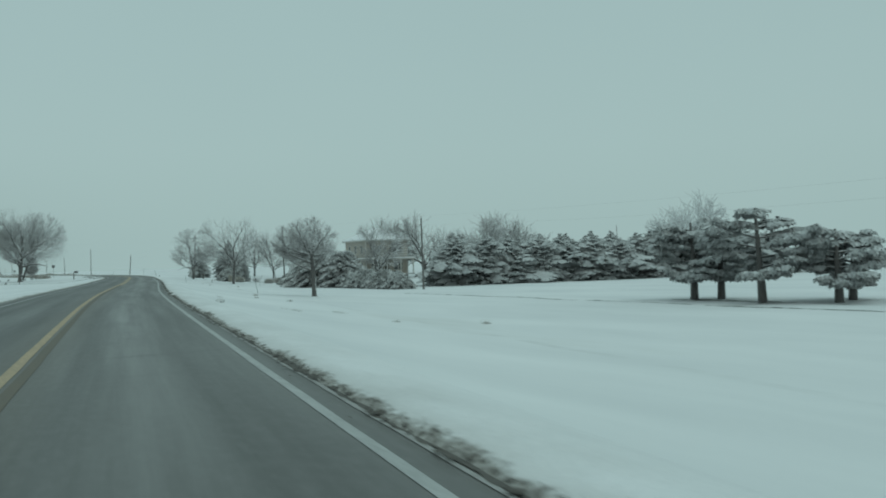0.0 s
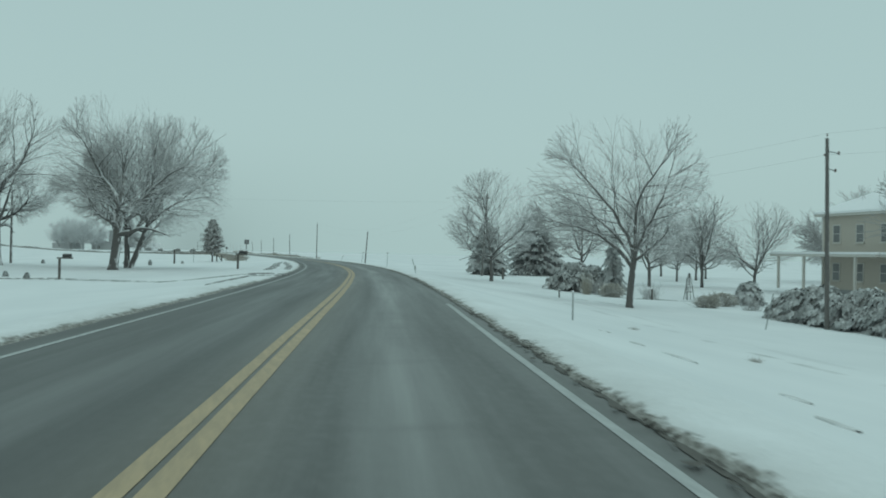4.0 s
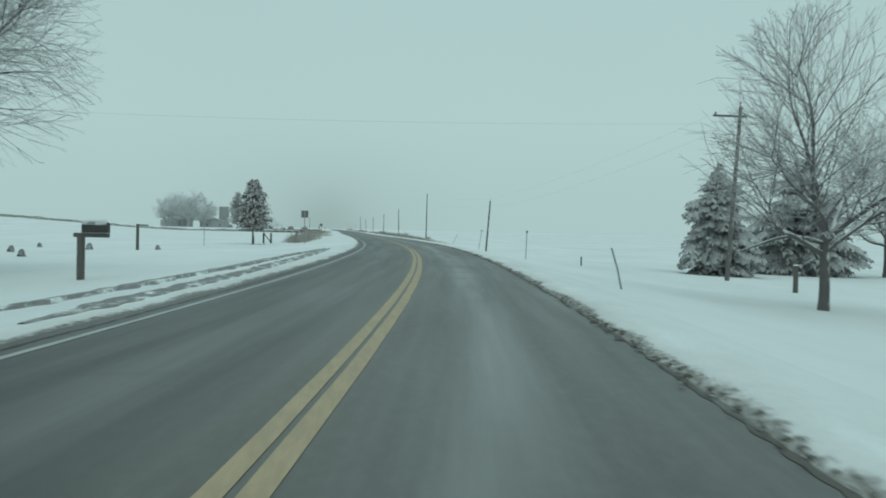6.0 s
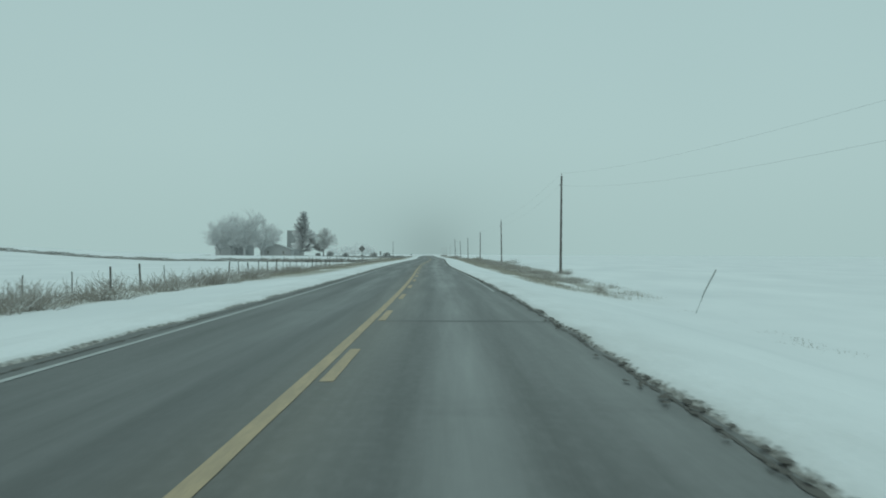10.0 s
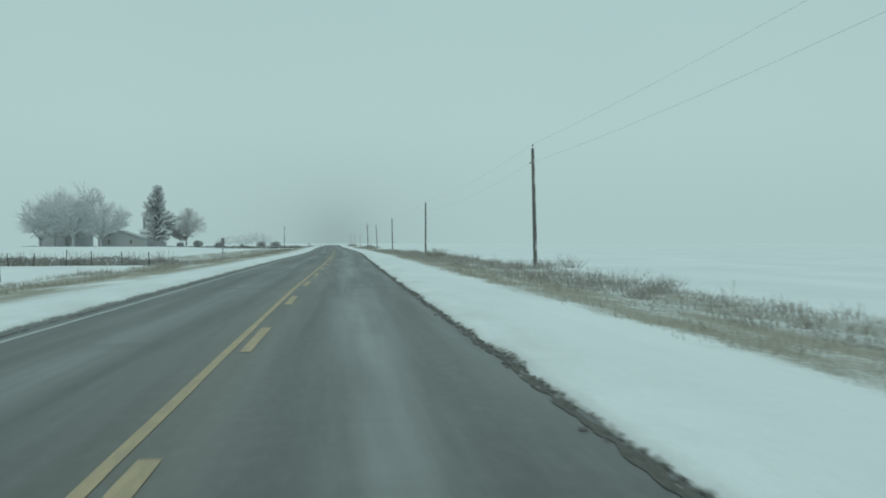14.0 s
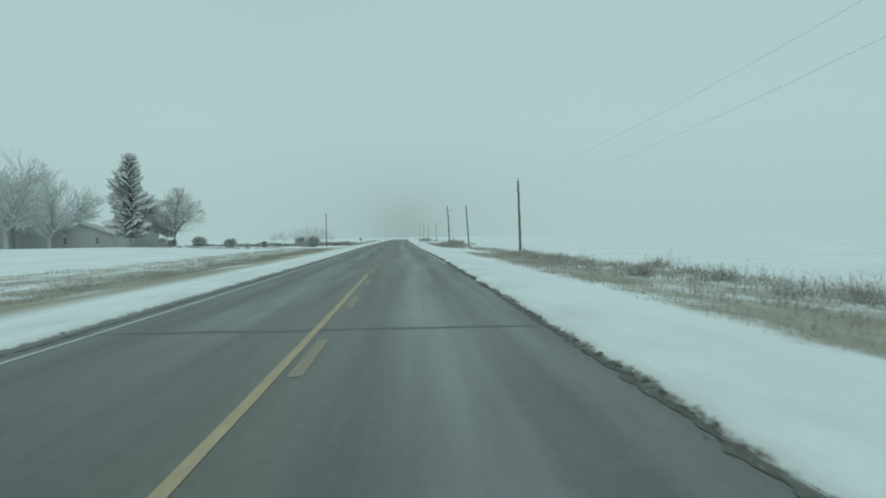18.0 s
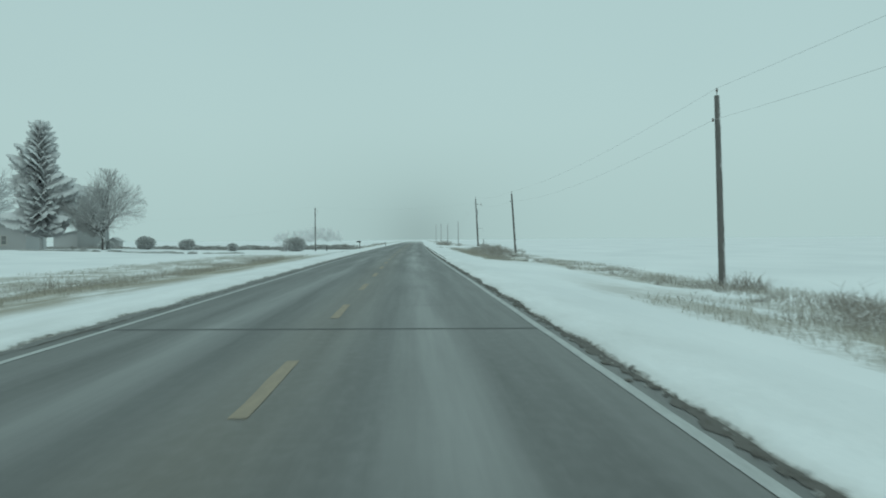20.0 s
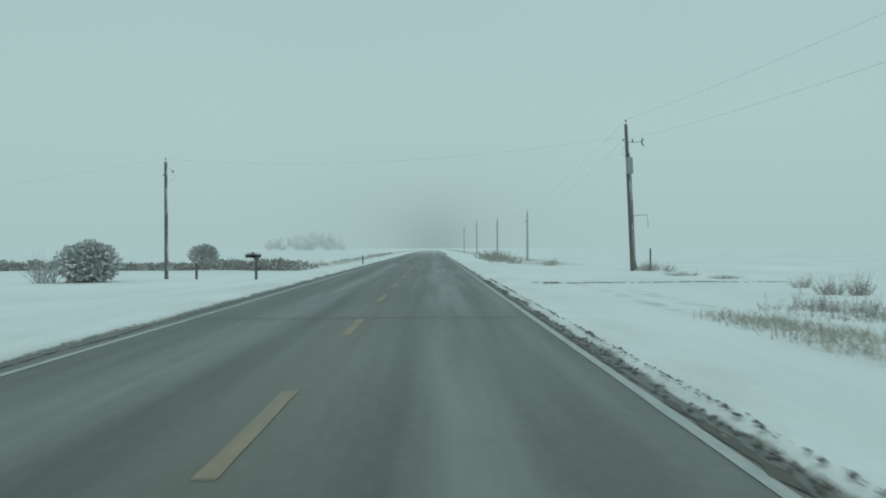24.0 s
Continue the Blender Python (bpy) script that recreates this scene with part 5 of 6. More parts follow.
post_thing("marker_post", 36.2, 147.4, 0.16 - gz(36.2, 147.4), "pale thin marker rod in the snow", "post", "roadside stakes", 0.03, mat=M_STEEL)
post_thing("marker_post", 65.5, 189.7, 1.9, "pale slim post standing in the snowy yard", "post", "yard posts", 0.06, mat=M_STEEL)
post_thing("marker_post", 57.4, 217.0, 1.4, "short stout wooden post before the spruces", "post", "roadside stakes", 0.13)
post_thing("garden_post", 60.4, 186.6, 0.9, "short dark garden post beside the drive", "post", "yard posts", 0.09)
post_thing("marker_stake", 31.7, 97.1, 2.2, "thin stake leaning beside the road", "stake", "roadside stakes", 0.03, (-0.5, 0), M_STEEL)
post_thing("marker_stake", 52.0, 158.5, 1.9, "slanting stake before the hedge", "stake", "roadside stakes", 0.03, (0.5, 0), M_STEEL)
post_thing("lane_post", 55.75, 734.8, 1.35, "slim post standing beside the transformer pole", "post", "farm lane posts", 0.05)
post_thing("lane_post", 25.6, 746.0, 1.2, "short wooden post beside the service pole", "post", "farm lane posts", 0.09)
post_thing("lane_post", 36.8, 756.0, 0.9, "low stub post at the farm lane", "post", "farm lane posts", 0.05)

# ---- trees and bushes ----
bare_tree(35.04, 88.9, "spread", "low spreading bare tree with snow along its limbs", rz=-10)
bare_tree(51.9, 173.9, "maple", "tall bare maple with a fan of frosted twigs", rz=70)
bare_tree(52.1, 205.2, "ash", "slender bare ash tree standing before the spruces", rz=10)
bare_tree(16.0, 197.7, "twin", "large bare shade tree by the driveway, snow on its bark", rz=200)
bare_tree(16.7, 204.6, "multi", "bare twin-stemmed tree with sweeping snowy branches", rz=0)
bare_tree(4.7, 210.0, "twin", "broad bare yard tree with frosted twigs", rz=330, size=1.12)
bare_tree(-6.0, 222.0, "multi", "broad bare yard tree with frosted twigs", rz=20, size=0.9)
for i, (x, y, w) in enumerate(((72.3, 209.5, 1.0), (79.0, 209.5, 0.95), (82.5, 204.5, 0.85), (91.0, 231.0, 0.85), (84.0, 224.0, 0.75), (77.5, 240.0, 1.15), (98.0, 240.0, 0.85), (97.0, 252.0, 0.9))):
    bare_tree(x, y, "yard", "bare tree standing in the snowy yard behind the hedge", "yard trees", rz=50 * i, size=w)
for i, (x, y, s) in enumerate(((108, 222, 1.0), (118, 232, 1.1), (88, 184, 1.05), (101, 186, 1.2), (95, 194, 1.15), (107, 172, 1.1), (114, 178, 1.15), (121, 182, 1.18), (128, 185, 1.12))):
    bare_tree(x, y, "grove", "bare crown rising grey behind the evergreens", "trees behind the house", rz=77 * i, size=s)
for i, (x, y, s) in enumerate(((141.9, 143.0, 1.36), (147.0, 149.0, 1.25))):
    bare_tree(x, y, "grove", "tall bare crown rising pale behind the pines", "trees behind the house", rz=33 + 77 * i, size=s, far=True)
for i in range(42):
    k, back = (i % 26) / 25, i >= 26
    x, y = 73.4 + 59 * k + (1.6 if back else 0.0), 125.4 - 13 * k + (1.2 if i % 2 else -0.8) + (4.2 if back else 0.0)
    tall = random.Random(i).random()
    spruce(x, y, "spruce_c" if back else ("spruce_b", "spruce_a")[i // 2 % 2], 5.9 + 2.3 * tall + (1.0 if back else 0.0), "snow-dusted spruce in a dense windbreak row", "spruce windbreak", rz=63 * i, wide=1.5 - 0.25 * tall, z=gz(x, y) - 0.1)
for i, (x, y, ht, w) in enumerate(((54.2, 54.2, 7.1, 7.0), (56.6, 53.5, 7.0, 6.0), (53.5, 46.6, 7.9, 8.2), (56.0, 42.0, 6.0, 6.2), (59.5, 43.5, 5.6, 5.0))):
    pine(x, y, 70 + i, ht, w, "flat-topped pine with heavy snow on its boughs", "pines by the drive")
spruce(61.1, 234.7, "spruce_near", 8.0, "dense spruce with snow lying on every bough", "spruces behind the ash", 20, wide=0.82)
spruce(70.5, 240.2, "spruce_near", 10.0, "broad tall spruce with snow lying on every bough", "spruces behind the ash", 140, wide=0.92)
spruce(60.6, 194.6, "spruce_c", 6.2, "thin ragged spruce among the shrubs", "spruces behind the ash", 210, wide=0.55)
for i, (x, y, s) in enumerate(((55.6, 141.0, 1.20), (58.8, 136.5, 1.10), (61.5, 146.0, 1.0), (65.0, 158.0, 0.72))):
    bush(x, y, "yew", "tall dark juniper with snow on its layered boughs", 90 * i, (s, s, s * 0.95), "junipers before the house", "juniper_bush")
for i in range(11):
    k = i / 10
    x, y = 55.2 + 5.7 * math.sin(1.4 * k), 143.5 + 24.0 * k
    bush(x, y, "juniper", "clipped dark juniper hedge plant powdered with snow", 47 * i, (1.2, 1.2, 1.3 + 0.25 * (i % 2)), "juniper hedge", "juniper_bush")
for i in range(9):
    x, y = 58.9 + 0.5 * math.sin(1.7 * i), 116.5 + 2.15 * i
    bush(x, y, "juniper", "clipped dark juniper hedge plant powdered with snow", 61 * i, (1.25, 1.25, 1.45 + 0.2 * (i % 3)), "juniper hedge", "juniper_bush")
for i, (x, y, s) in enumerate(((57.4, 196.4, 1.35), (59.6, 197.6, 1.25))):
    bush(x, y, "juniper", "dark evergreen shrub with snow on top", 80 * i, (s, s, s * 1.3), "yard shrubs", "evergreen_bush")
for x, y, s in ((58.0, 192.2, 0.9), (61.0, 188.0, 0.8), (59.5, 203.0, 1.1), (63.0, 176.0, 0.8), (66.0, 174.0, 0.8)):
    bush(x, y, "twiggy", "leafless twiggy shrub rising out of the snow", s * 200, (s, s, s), "yard shrubs", "twiggy_bush")
bush(57.6, 188.6, "tuft", "rounded tan clump of dry ornamental grass", 20, (1.15, 1.1, 1.0), "yard shrubs", "ornamental_grass")
bush(56.3, 191.0, "reed", "tuft of tall dry ornamental grass", 80, (0.9, 0.9, 1.0), "yard shrubs", "ornamental_grass")
bush(60.4, 177.8, "tuft", "low rounded grey shrub half buried in snow", 110, (1.0, 1.0, 0.75), "yard shrubs", "rounded_shrub")
bush(63.4, 180.6, "tuft", "low rounded grey shrub half buried in snow", 200, (1.3, 1.2, 0.85), "yard shrubs", "rounded_shrub")
bush(67.3, 182.9, "cone", "small bronzed cone-shaped evergreen in the garden", 10, (1.7, 1.7, 1.5), "yard shrubs", "evergreen_bush")


def garden_obelisk(x, y, height, spread):
    """A slim pyramid of four legs tied by rungs, for climbing plants."""
    ob = thing("garden_obelisk", x, y, gz(x, y), "slim pale wooden garden obelisk standing in the snow", "garden obelisk")
    for px, py in ((-1, -1), (1, -1), (1, 1), (-1, 1)):
        part("leg", tube([(px * spread, py * spread, -0.1), (px * 0.04, py * 0.04, height)], 0.032, 5), M_POST, ob)
    for k in (0.3, 0.6):
        w = spread * (1 - k) + 0.03
        for a, b in (((-w, -w), (w, -w)), ((w, -w), (w, w)), ((w, w), (-w, w)), ((-w, w), (-w, -w))):
            part("rung", tube([(*a, height * k), (*b, height * k)], 0.022, 5), M_POST, ob)
    part("cap", tube([(0, 0, height - 0.06), (0, 0, height + 0.05), (0, 0, height + 0.12)], [0.07, 0.06, 0.02], 8), M_ROOFSNOW, ob, "small cap of snow")


garden_obelisk(65.4, 189.1, 2.4, 0.36)
for i, (x, y, s) in enumerate(((14.5, 232.0, 0.45), (17.0, 240.5, 0.5), (6.0, 228.0, 0.5), (21.0, 244.5, 0.4), (10.5, 182.8, 0.42), (12.3, 179.9, 0.45), (17.8, 223.5, 0.42), (12.0, 246.0, 0.4))):
    bush(x, y, "cone", "small cone-shaped evergreen shrub half buried in snow", 70 * i, (s * 0.62, s * 0.62, s * 0.72), "small yard shrubs", "evergreen_bush")


CEDAR_OUTLINE = [(0.20, 0.30), (0.25, 0.75), (0.33, 1.0), (0.45, 1.05), (0.58, 0.98), (0.67, 0.86), (0.76, 0.74), (0.87, 0.48), (0.94, 0.28), (1.0, 0.06)]


def cedar(x, y, height, width, label):
    ob = thing("cedar_tree", x, y, gz(x, y), label, "tree")
    rng = random.Random(4)
    tv, tf = [], []
    pts = limb(tv, tf, (0, 0, -0.3), (0.02, 0, 1), height * 0.9, 0.15, 0.04, 7, 8, rng, 0.03)
    mesh_object("trunk", tv, tf, M_BARK, ob, True)
    nv, nf = [], []
    for i in range(620):
        f = 0.23 + 0.74 * ((i * 0.7548) % 1.0)
        az = i * 2.4 + rng.uniform(-0.3, 0.3)
        lobe = 0.95 + 0.22 * math.sin(3 * az + 17 * f) + 0.18 * math.sin(5 * az - 31 * f)
        reach = width * table(CEDAR_OUTLINE, f) * lobe * rng.uniform(0.6, 1.05)
        out = Vector((math.cos(az), math.sin(az), 0))
        rise = rng.uniform(0.15, 0.5) + 0.5 * max(0.0, f - 0.4)
        foot = Vector((0, 0, height * f - reach * rise * 0.6)) + out * reach * 0.30
        bough(nv, nf, foot, az + rng.uniform(-0.4, 0.4), reach * 0.68 + 0.08, rise, 0.22, rng, 0.13, 0.075, 0.20)
    mesh_object("crown", nv, nf, M_CEDAR_DRY, ob)
    return ob


cedar(25.45, 278.2, 7.6, 1.72, "upright cedar tree with snow caught in its foliage")

# ---- buildings ----
def window_part(house, x, y, z, w, h, normal):
    """A framed window with two panes and a sill, on a wall that faces along normal ('x-', 'y-')."""
    flat = normal[0] == "y"
    def sz(a, b, c):
        return (a, b, c) if flat else (b, a, c)
    o = -0.03
    c = (x, y + o, z) if flat else (x + o, y, z)
    win = part("window", box(c, sz(w + 0.24, 0.10, h + 0.24), 0.01), M_TRIM, house, "pale painted window frame")
    for k in (-1, 1):
        off = k * (h / 4 + 0.01)
        cc = (c[0], c[1] - 0.045, c[2] + off) if flat else (c[0] - 0.045, c[1], c[2] + off)
        part("pane", box(cc, sz(w, 0.03, h / 2 - 0.04)), M_GLASS, win)
    cs = (c[0], c[1] - 0.06, c[2] - h / 2 - 0.13) if flat else (c[0] - 0.06, c[1], c[2] - h / 2 - 0.13)
    part("sill", box(cs, sz(w + 0.34, 0.2, 0.07), 0.008), M_TRIM, win)


def hip_roof(w, d, z0, z1, over):
    bm = bmesh.new()
    a, b = w / 2 + over, d / 2 + over
    low = [bm.verts.new(p) for p in ((-a, -b, z0), (a, -b, z0), (a, b, z0), (-a, b, z0))]
    eave = [bm.verts.new((v.co.x, v.co.y, z0 + 0.22)) for v in low]
    r = [bm.verts.new((-0.8, 0, z1)), bm.verts.new((0.8, 0, z1))]
    bm.faces.new(low[::-1])
    for i in range(4):
        bm.faces.new((low[i], low[(i + 1) % 4], eave[(i + 1) % 4], eave[i]))
    bm.faces.new((eave[0], eave[1], r[1], r[0]))
    bm.faces.new((eave[1], eave[2], r[1]))
    bm.faces.new((eave[2], eave[3], r[0], r[1]))
    bm.faces.new((eave[3], eave[0], r[0]))
    return bm


def farmhouse(x, y, z, rz):
    h = thing("house", x, y, z, "two-storey tan farmhouse with a snow-covered hip roof and porch", "house", rz=rz)
    w, d, top = 10.5, 11.0, 8.2
    part("wall", box((0, 0, top / 2), (w, d, top)), M_BRICKTAN, h, "tan clapboard walls")
    part("foundation", box((0, 0, 0.2), (w + 0.1, d + 0.1, 0.8)), M_SILO, h)
    for sx in (-1, 1):
        for sy in (-1, 1):
            part("corner_board", box((sx * w / 2, sy * d / 2, top / 2), (0.22, 0.22, top - 0.05)), M_TRIM, h)
    part("soffit", box((0, 0, top + 0.05), (w + 1.3, d + 1.3, 0.24), 0.02), M_TRIM, h)
    part("roof", hip_roof(w, d, top + 0.18, top + 3.2, 0.75), M_ROOFSNOW, h, "thick snow on a hip roof")
    part("roof_vent", tube([(-0.6, -0.4, top + 2.9), (-0.6, -0.4, top + 3.35)], [0.12, 0.12], 8), M_BARN, h)
    for px_ in (-3.2, -1.9, 1.9, 3.2):
        window_part(h, px_, -d / 2, 6.3, 0.9, 1.7, "y-")
    for py_ in (-3.4, 0.0, 3.4):
        window_part(h, -w / 2, py_, 6.3, 0.95, 1.7, "x-")
    for px_ in (-3.4, -2.2, 2.2, 3.4):
        window_part(h, px_, -d / 2, 2.4, 0.9, 1.7, "y-")
    for py_ in (-3.4, 0.0, 3.4):
        window_part(h, -w / 2, py_, 2.4, 0.95, 1.7, "x-")
    pr = part("porch_roof", box((-1.2, -d / 2 - 1.3, 4.05), (w + 3.6, 3.0, 0.26), 0.04), M_TRIM, h)
    part("porch_snow", box((-1.2, -d / 2 - 1.3, 4.28), (w + 3.7, 3.1, 0.22), 0.08), M_ROOFSNOW, pr, "snow on the porch roof")
    part("porch_roof", box((-w / 2 - 1.7, 1.9, 4.05), (3.4, d + 5.0, 0.26), 0.04), M_TRIM, h)
    part("porch_snow", box((-w / 2 - 1.7, 1.9, 4.28), (3.5, d + 5.1, 0.22), 0.08), M_ROOFSNOW, h, "snow on the porch roof")
    part("porch_floor", box((-1.2, -d / 2 - 1.3, 0.5), (w + 3.4, 2.8, 0.3)), M_BARN, h)
    for px_ in (-7.8, -4.6, -1.2, 2.2, 5.4):
        part("porch_post", box((px_, -d / 2 - 2.6, 2.25), (0.24, 0.24, 3.5), 0.02), M_TRIM, h)
    for py_ in (-3.2, 0.6, 4.4, 8.6):
        part("porch_post", box((-w / 2 - 3.2, py_, 2.25), (0.24, 0.24, 3.5), 0.02), M_TRIM, h)
    part("door", box((0, -d / 2 - 0.03, 1.75), (1.0, 0.1, 2.1), 0.01), M_POST, h)
    return h


def gable_house(x, y, z, rz, w, d, top, peak, wall, label, windows=True, name="house", roof=None):
    h = thing(name, x, y, z, label, "house" if name == "house" else "farm building", rz=rz)
    bm = bmesh.new()
    vs = []
    for sy in (-d / 2, d / 2):
        vs.append([bm.verts.new(p) for p in ((-w / 2, sy, -0.3), (w / 2, sy, -0.3), (w / 2, sy, top), (0, sy, peak), (-w / 2, sy, top))])
    for i in range(5):
        bm.faces.new((vs[0][i], vs[0][(i + 1) % 5], vs[1][(i + 1) % 5], vs[1][i]))
    bm.faces.new(vs[0][::-1])
    bm.faces.new(vs[1])
    bmesh.ops.recalc_face_normals(bm, faces=bm.faces)
    part("wall", bm, wall, h)
    for sx in (-1, 1):
        slope = math.atan2(peak - top, w / 2)
        ln = math.hypot(peak - top, w / 2) + 0.55
        c = (sx * (w / 4 + 0.12), 0, (top + peak) / 2 + 0.10)
        part("roof", box(c, (ln, d + 0.9, 0.2), 0.03, Matrix.Rotation(sx * slope, 3, "Y")), roof or M_ROOFSNOW, h, "snow-covered roof slope" if roof is None else "grey roof slope paled by painted haze")
    if windows:
        for zc in ((1.7, 4.4) if top > 5 else (1.7,)):
            for px_ in (-w / 4, w / 4):
                window_part(h, px_, -d / 2, zc, 0.85, 1.5, "y-")
        for py_ in (-d / 4, d / 4):
            window_part(h, -w / 2, py_, 1.7, 0.85, 1.5, "x-")
    return h


farmhouse(91.7, 192.7, -2.0, 0)
gable_house(-1.3, 195.0, gz(-1.3, 195.0), 3, 10.0, 10.0, 6.1, 10.1, M_WHITEWALL, "white clapboard house with a snowy gable roof")
gable_house(-33.0, 733.0, gz(-33, 733), 0, 15.0, 9.0, 3.0, 5.6, M_BARN, "low grey farm building under a haze-pale roof", True, "farm_building", M_BARN)
gable_house(-58.0, 752.0, gz(-58, 752), 60, 11.0, 16.0, 4.5, 8.6, M_BARN, "grey barn half hidden among bare trees", False, "farm_building")


def silo(x, y, r, h):
    ob = thing("silo", x, y, gz(x, y), "tall grey concrete stave silo with an open flat top", "silo")
    bm = tube([(0, 0, -0.3), (0, 0, h)], [r, r], 40)
    part("drum", bm, M_SILO, ob)
    for i in range(18):
        z = 0.5 + i * (h - 1) / 17
        bm = bmesh.new()
        add_tube(bm, [(0, 0, z), (0, 0, z + 0.05)], [r + 0.02, r + 0.02], 40)
        part("hoop", bm, M_SILO, ob)
    part("rim", tube([(0, 0, h - 0.05), (0, 0, h + 0.12)], [r + 0.08, r + 0.08], 40), M_BARN, ob)
    part("chute", box((r * 0.75, r * 0.85, h / 2), (0.9, 0.9, h), 0.03), M_BARN, ob)
    return ob


silo(-32.6, 781.0, 3.25, 14.4)
gable_house(-38.0, 788.5, gz(-38.0, 788.5), 0, 10.0, 8.0, 3.4, 4.6, M_BARN, "low grey shed beside the silo", False, "farm_shed", M_BARN)
gable_house(-28.9, 786.0, gz(-28.9, 786.0), 0, 2.6, 3.0, 2.2, 2.9, M_BARN, "small grey lean-to at the foot of the silo", False, "farm_shed", M_BARN)
spruce(-18.0, 717.0, "spruce_tall", 21.2, "very tall spruce, pale with rime and painted haze, beside the farm buildings", rz=15, far=True, wide=0.66)
bare_tree(-8.6, 719.0, "shade", "rounded bare tree grey with rime", rz=40)
for i, (x, y, w) in enumerate(((-22, 1290, 0.75), (-30, 1300, 0.9), (-38, 1285, 1.05), (-46, 1300, 0.85), (-54, 1310, 0.8), (-62, 1295, 0.7), (-70, 1305, 0.6))):
    bare_tree(x, y, "distant", "distant bare tree, painted near white for haze", "distant groves", rz=83 * i, size=w)
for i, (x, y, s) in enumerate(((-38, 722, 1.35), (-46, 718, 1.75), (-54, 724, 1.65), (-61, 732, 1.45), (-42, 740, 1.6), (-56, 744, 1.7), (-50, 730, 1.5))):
    bare_tree(x, y, "grove", "broad bare farmyard tree paled by painted haze", "farm grove", rz=61 * i, size=s, far=True)
for x, y, s in ((-7.5, 738.6, 1.25), (-0.2, 740.0, 1.1), (8.0, 742.0, 0.8), (20.5, 739.0, 1.4), (-13.0, 733.0, 0.9), (9.3, 812.0, 1.5)):
    bush(x, y, "round", "rounded shrub paled by painted haze, standing in the snow", x * 31, (s, s, s * 0.74), "farm lane shrubs", "round_bush")

bush(18.4, 737.4, "twiggy", "leafless twiggy shrub beside the round bush", 0, (0.9, 0.9, 1.0), "farm lane shrubs", "twiggy_bush")

# ---- weeds, brush and dry grass ----
rng = random.Random(21)
for i in range(26):
    y = 287 + rng.uniform(0, 95)
    x = cx(y) - rng.uniform(10.2, 13.0)
    s = rng.uniform(0.55, 1.0)
    bush(x, y, "brush", "tangle of dry weeds along the fence", rng.uniform(0, 360), (s, s, s * 0.85), "fence line weeds", "weed_clump")
for i in range(64):
    k = i / 63
    x, y = 29 - 150 * k, 472.5 + 12 * k + rng.uniform(-0.8, 0.8)
    s = rng.uniform(0.6, 1.1)
    bush(x, y, "low_brush", "dry weeds along the field boundary", rng.uniform(-15, 15), (s * 1.5, s, s * 0.95), "field boundary weeds", "weed_clump")
for i in range(10):
    x, y = 28.6 - 2.2 * i, 472.6 + rng.uniform(-0.6, 0.6)
    bush(x, y, "mound", "thicket of dead weeds along the boundary fence", i * 71, (1.25, 1.0, rng.uniform(0.95, 1.3)), "field boundary weeds", "weed_clump")
    post_thing("fence_post", x - 0.6, y - 0.9, rng.uniform(1.0, 1.3), "thin grey fence post leaning among dry weeds", "fence post", "fence posts", 0.045, (rng.uniform(-0.1, 0.1), 0))
for (px_, py_, *_r) in POLES[5:11]:
    for j in range(5):
        s = rng.uniform(0.35, 0.65)
        bush(px_ + rng.uniform(-1.6, 1.6), py_ + rng.uniform(-3.5, 3.5), "brush", "dry weeds round the foot of a pole", rng.uniform(0, 360), (s, s, s), "weeds at the poles", "weed_clump")
for i in range(96):
    y = rng.uniform(338, 690)
    s = rng.uniform(0.3, 0.65) * (0.5 if 590 < y < 640 else 1.0)
    bush(cx(y) + rng.uniform(10.2, 14.6 if y < 600 else 12.0), y, ("brush", "mound")[i % 2], "dry weeds in the roadside ditch", rng.uniform(0, 360), (s, s, s), "ditch weeds", "weed_clump")
for x, y, s in ((58.6, 455.7, 0.9), (56.5, 714.0, 0.5), (54.5, 685.0, 0.7)):
    bush(x, y, "brush", "clump of dead weeds with snow caught in it", x * 77, (s, s, s), "ditch weeds", "weed_clump")
for x, y, w, h in ((51.6, 694.4, 0.55, 0.70), (52.4, 690.0, 0.70, 0.95), (53.0, 687.0, 0.75, 1.20), (53.3, 684.0, 0.60, 0.90), (53.6, 681.0, 0.45, 1.15), (52.2, 671.6, 0.6, 0.85), (52.4, 668.9, 0.75, 1.05), (53.0, 667.6, 0.7, 0.95), (53.3, 665.4, 0.8, 1.05), (53.0, 662.6, 0.7, 0.85), (52.6, 659.6, 0.7, 0.75), (51.9, 656.4, 0.8, 0.70), (51.4, 653.5, 0.8, 0.70), (55.6, 709.6, 0.42, 0.7), (56.4, 709.2, 0.42, 0.85), (52.0, 697.4, 0.5, 0.5), (55.6, 727.0, 0.8, 0.30), (56.6, 723.0, 0.8, 0.25)):
    bush(x, y, "mound", "grey-brown mound of dead weeds with snow caught in it", x * 77, (w, w, h), "ditch weeds", "weed_clump")
for x, y, w, h in ((30.0, 290.4, 0.95, 0.95), (30.8, 294.2, 0.9, 1.0), (31.3, 295.8, 0.9, 0.9), (31.2, 299.4, 0.8, 1.1), (31.9, 301.6, 1.1, 1.1), (31.5, 311.0, 0.9, 0.9), (31.5, 316.8, 1.0, 0.8), (31.3, 324.0, 1.0, 0.9), (31.3, 334.0, 1.1, 1.0), (31.2, 345.0, 0.8, 0.8), (31.0, 366.0, 0.6, 0.7), (31.0, 377.0, 0.5, 0.7), (30.2, 285.9, 0.45, 0.7)):
    bush(x, y, "mound", "grey mound of dead brush along the wire fence", y * 31, (w, w * 1.3, h), "fence line weeds", "weed_clump")
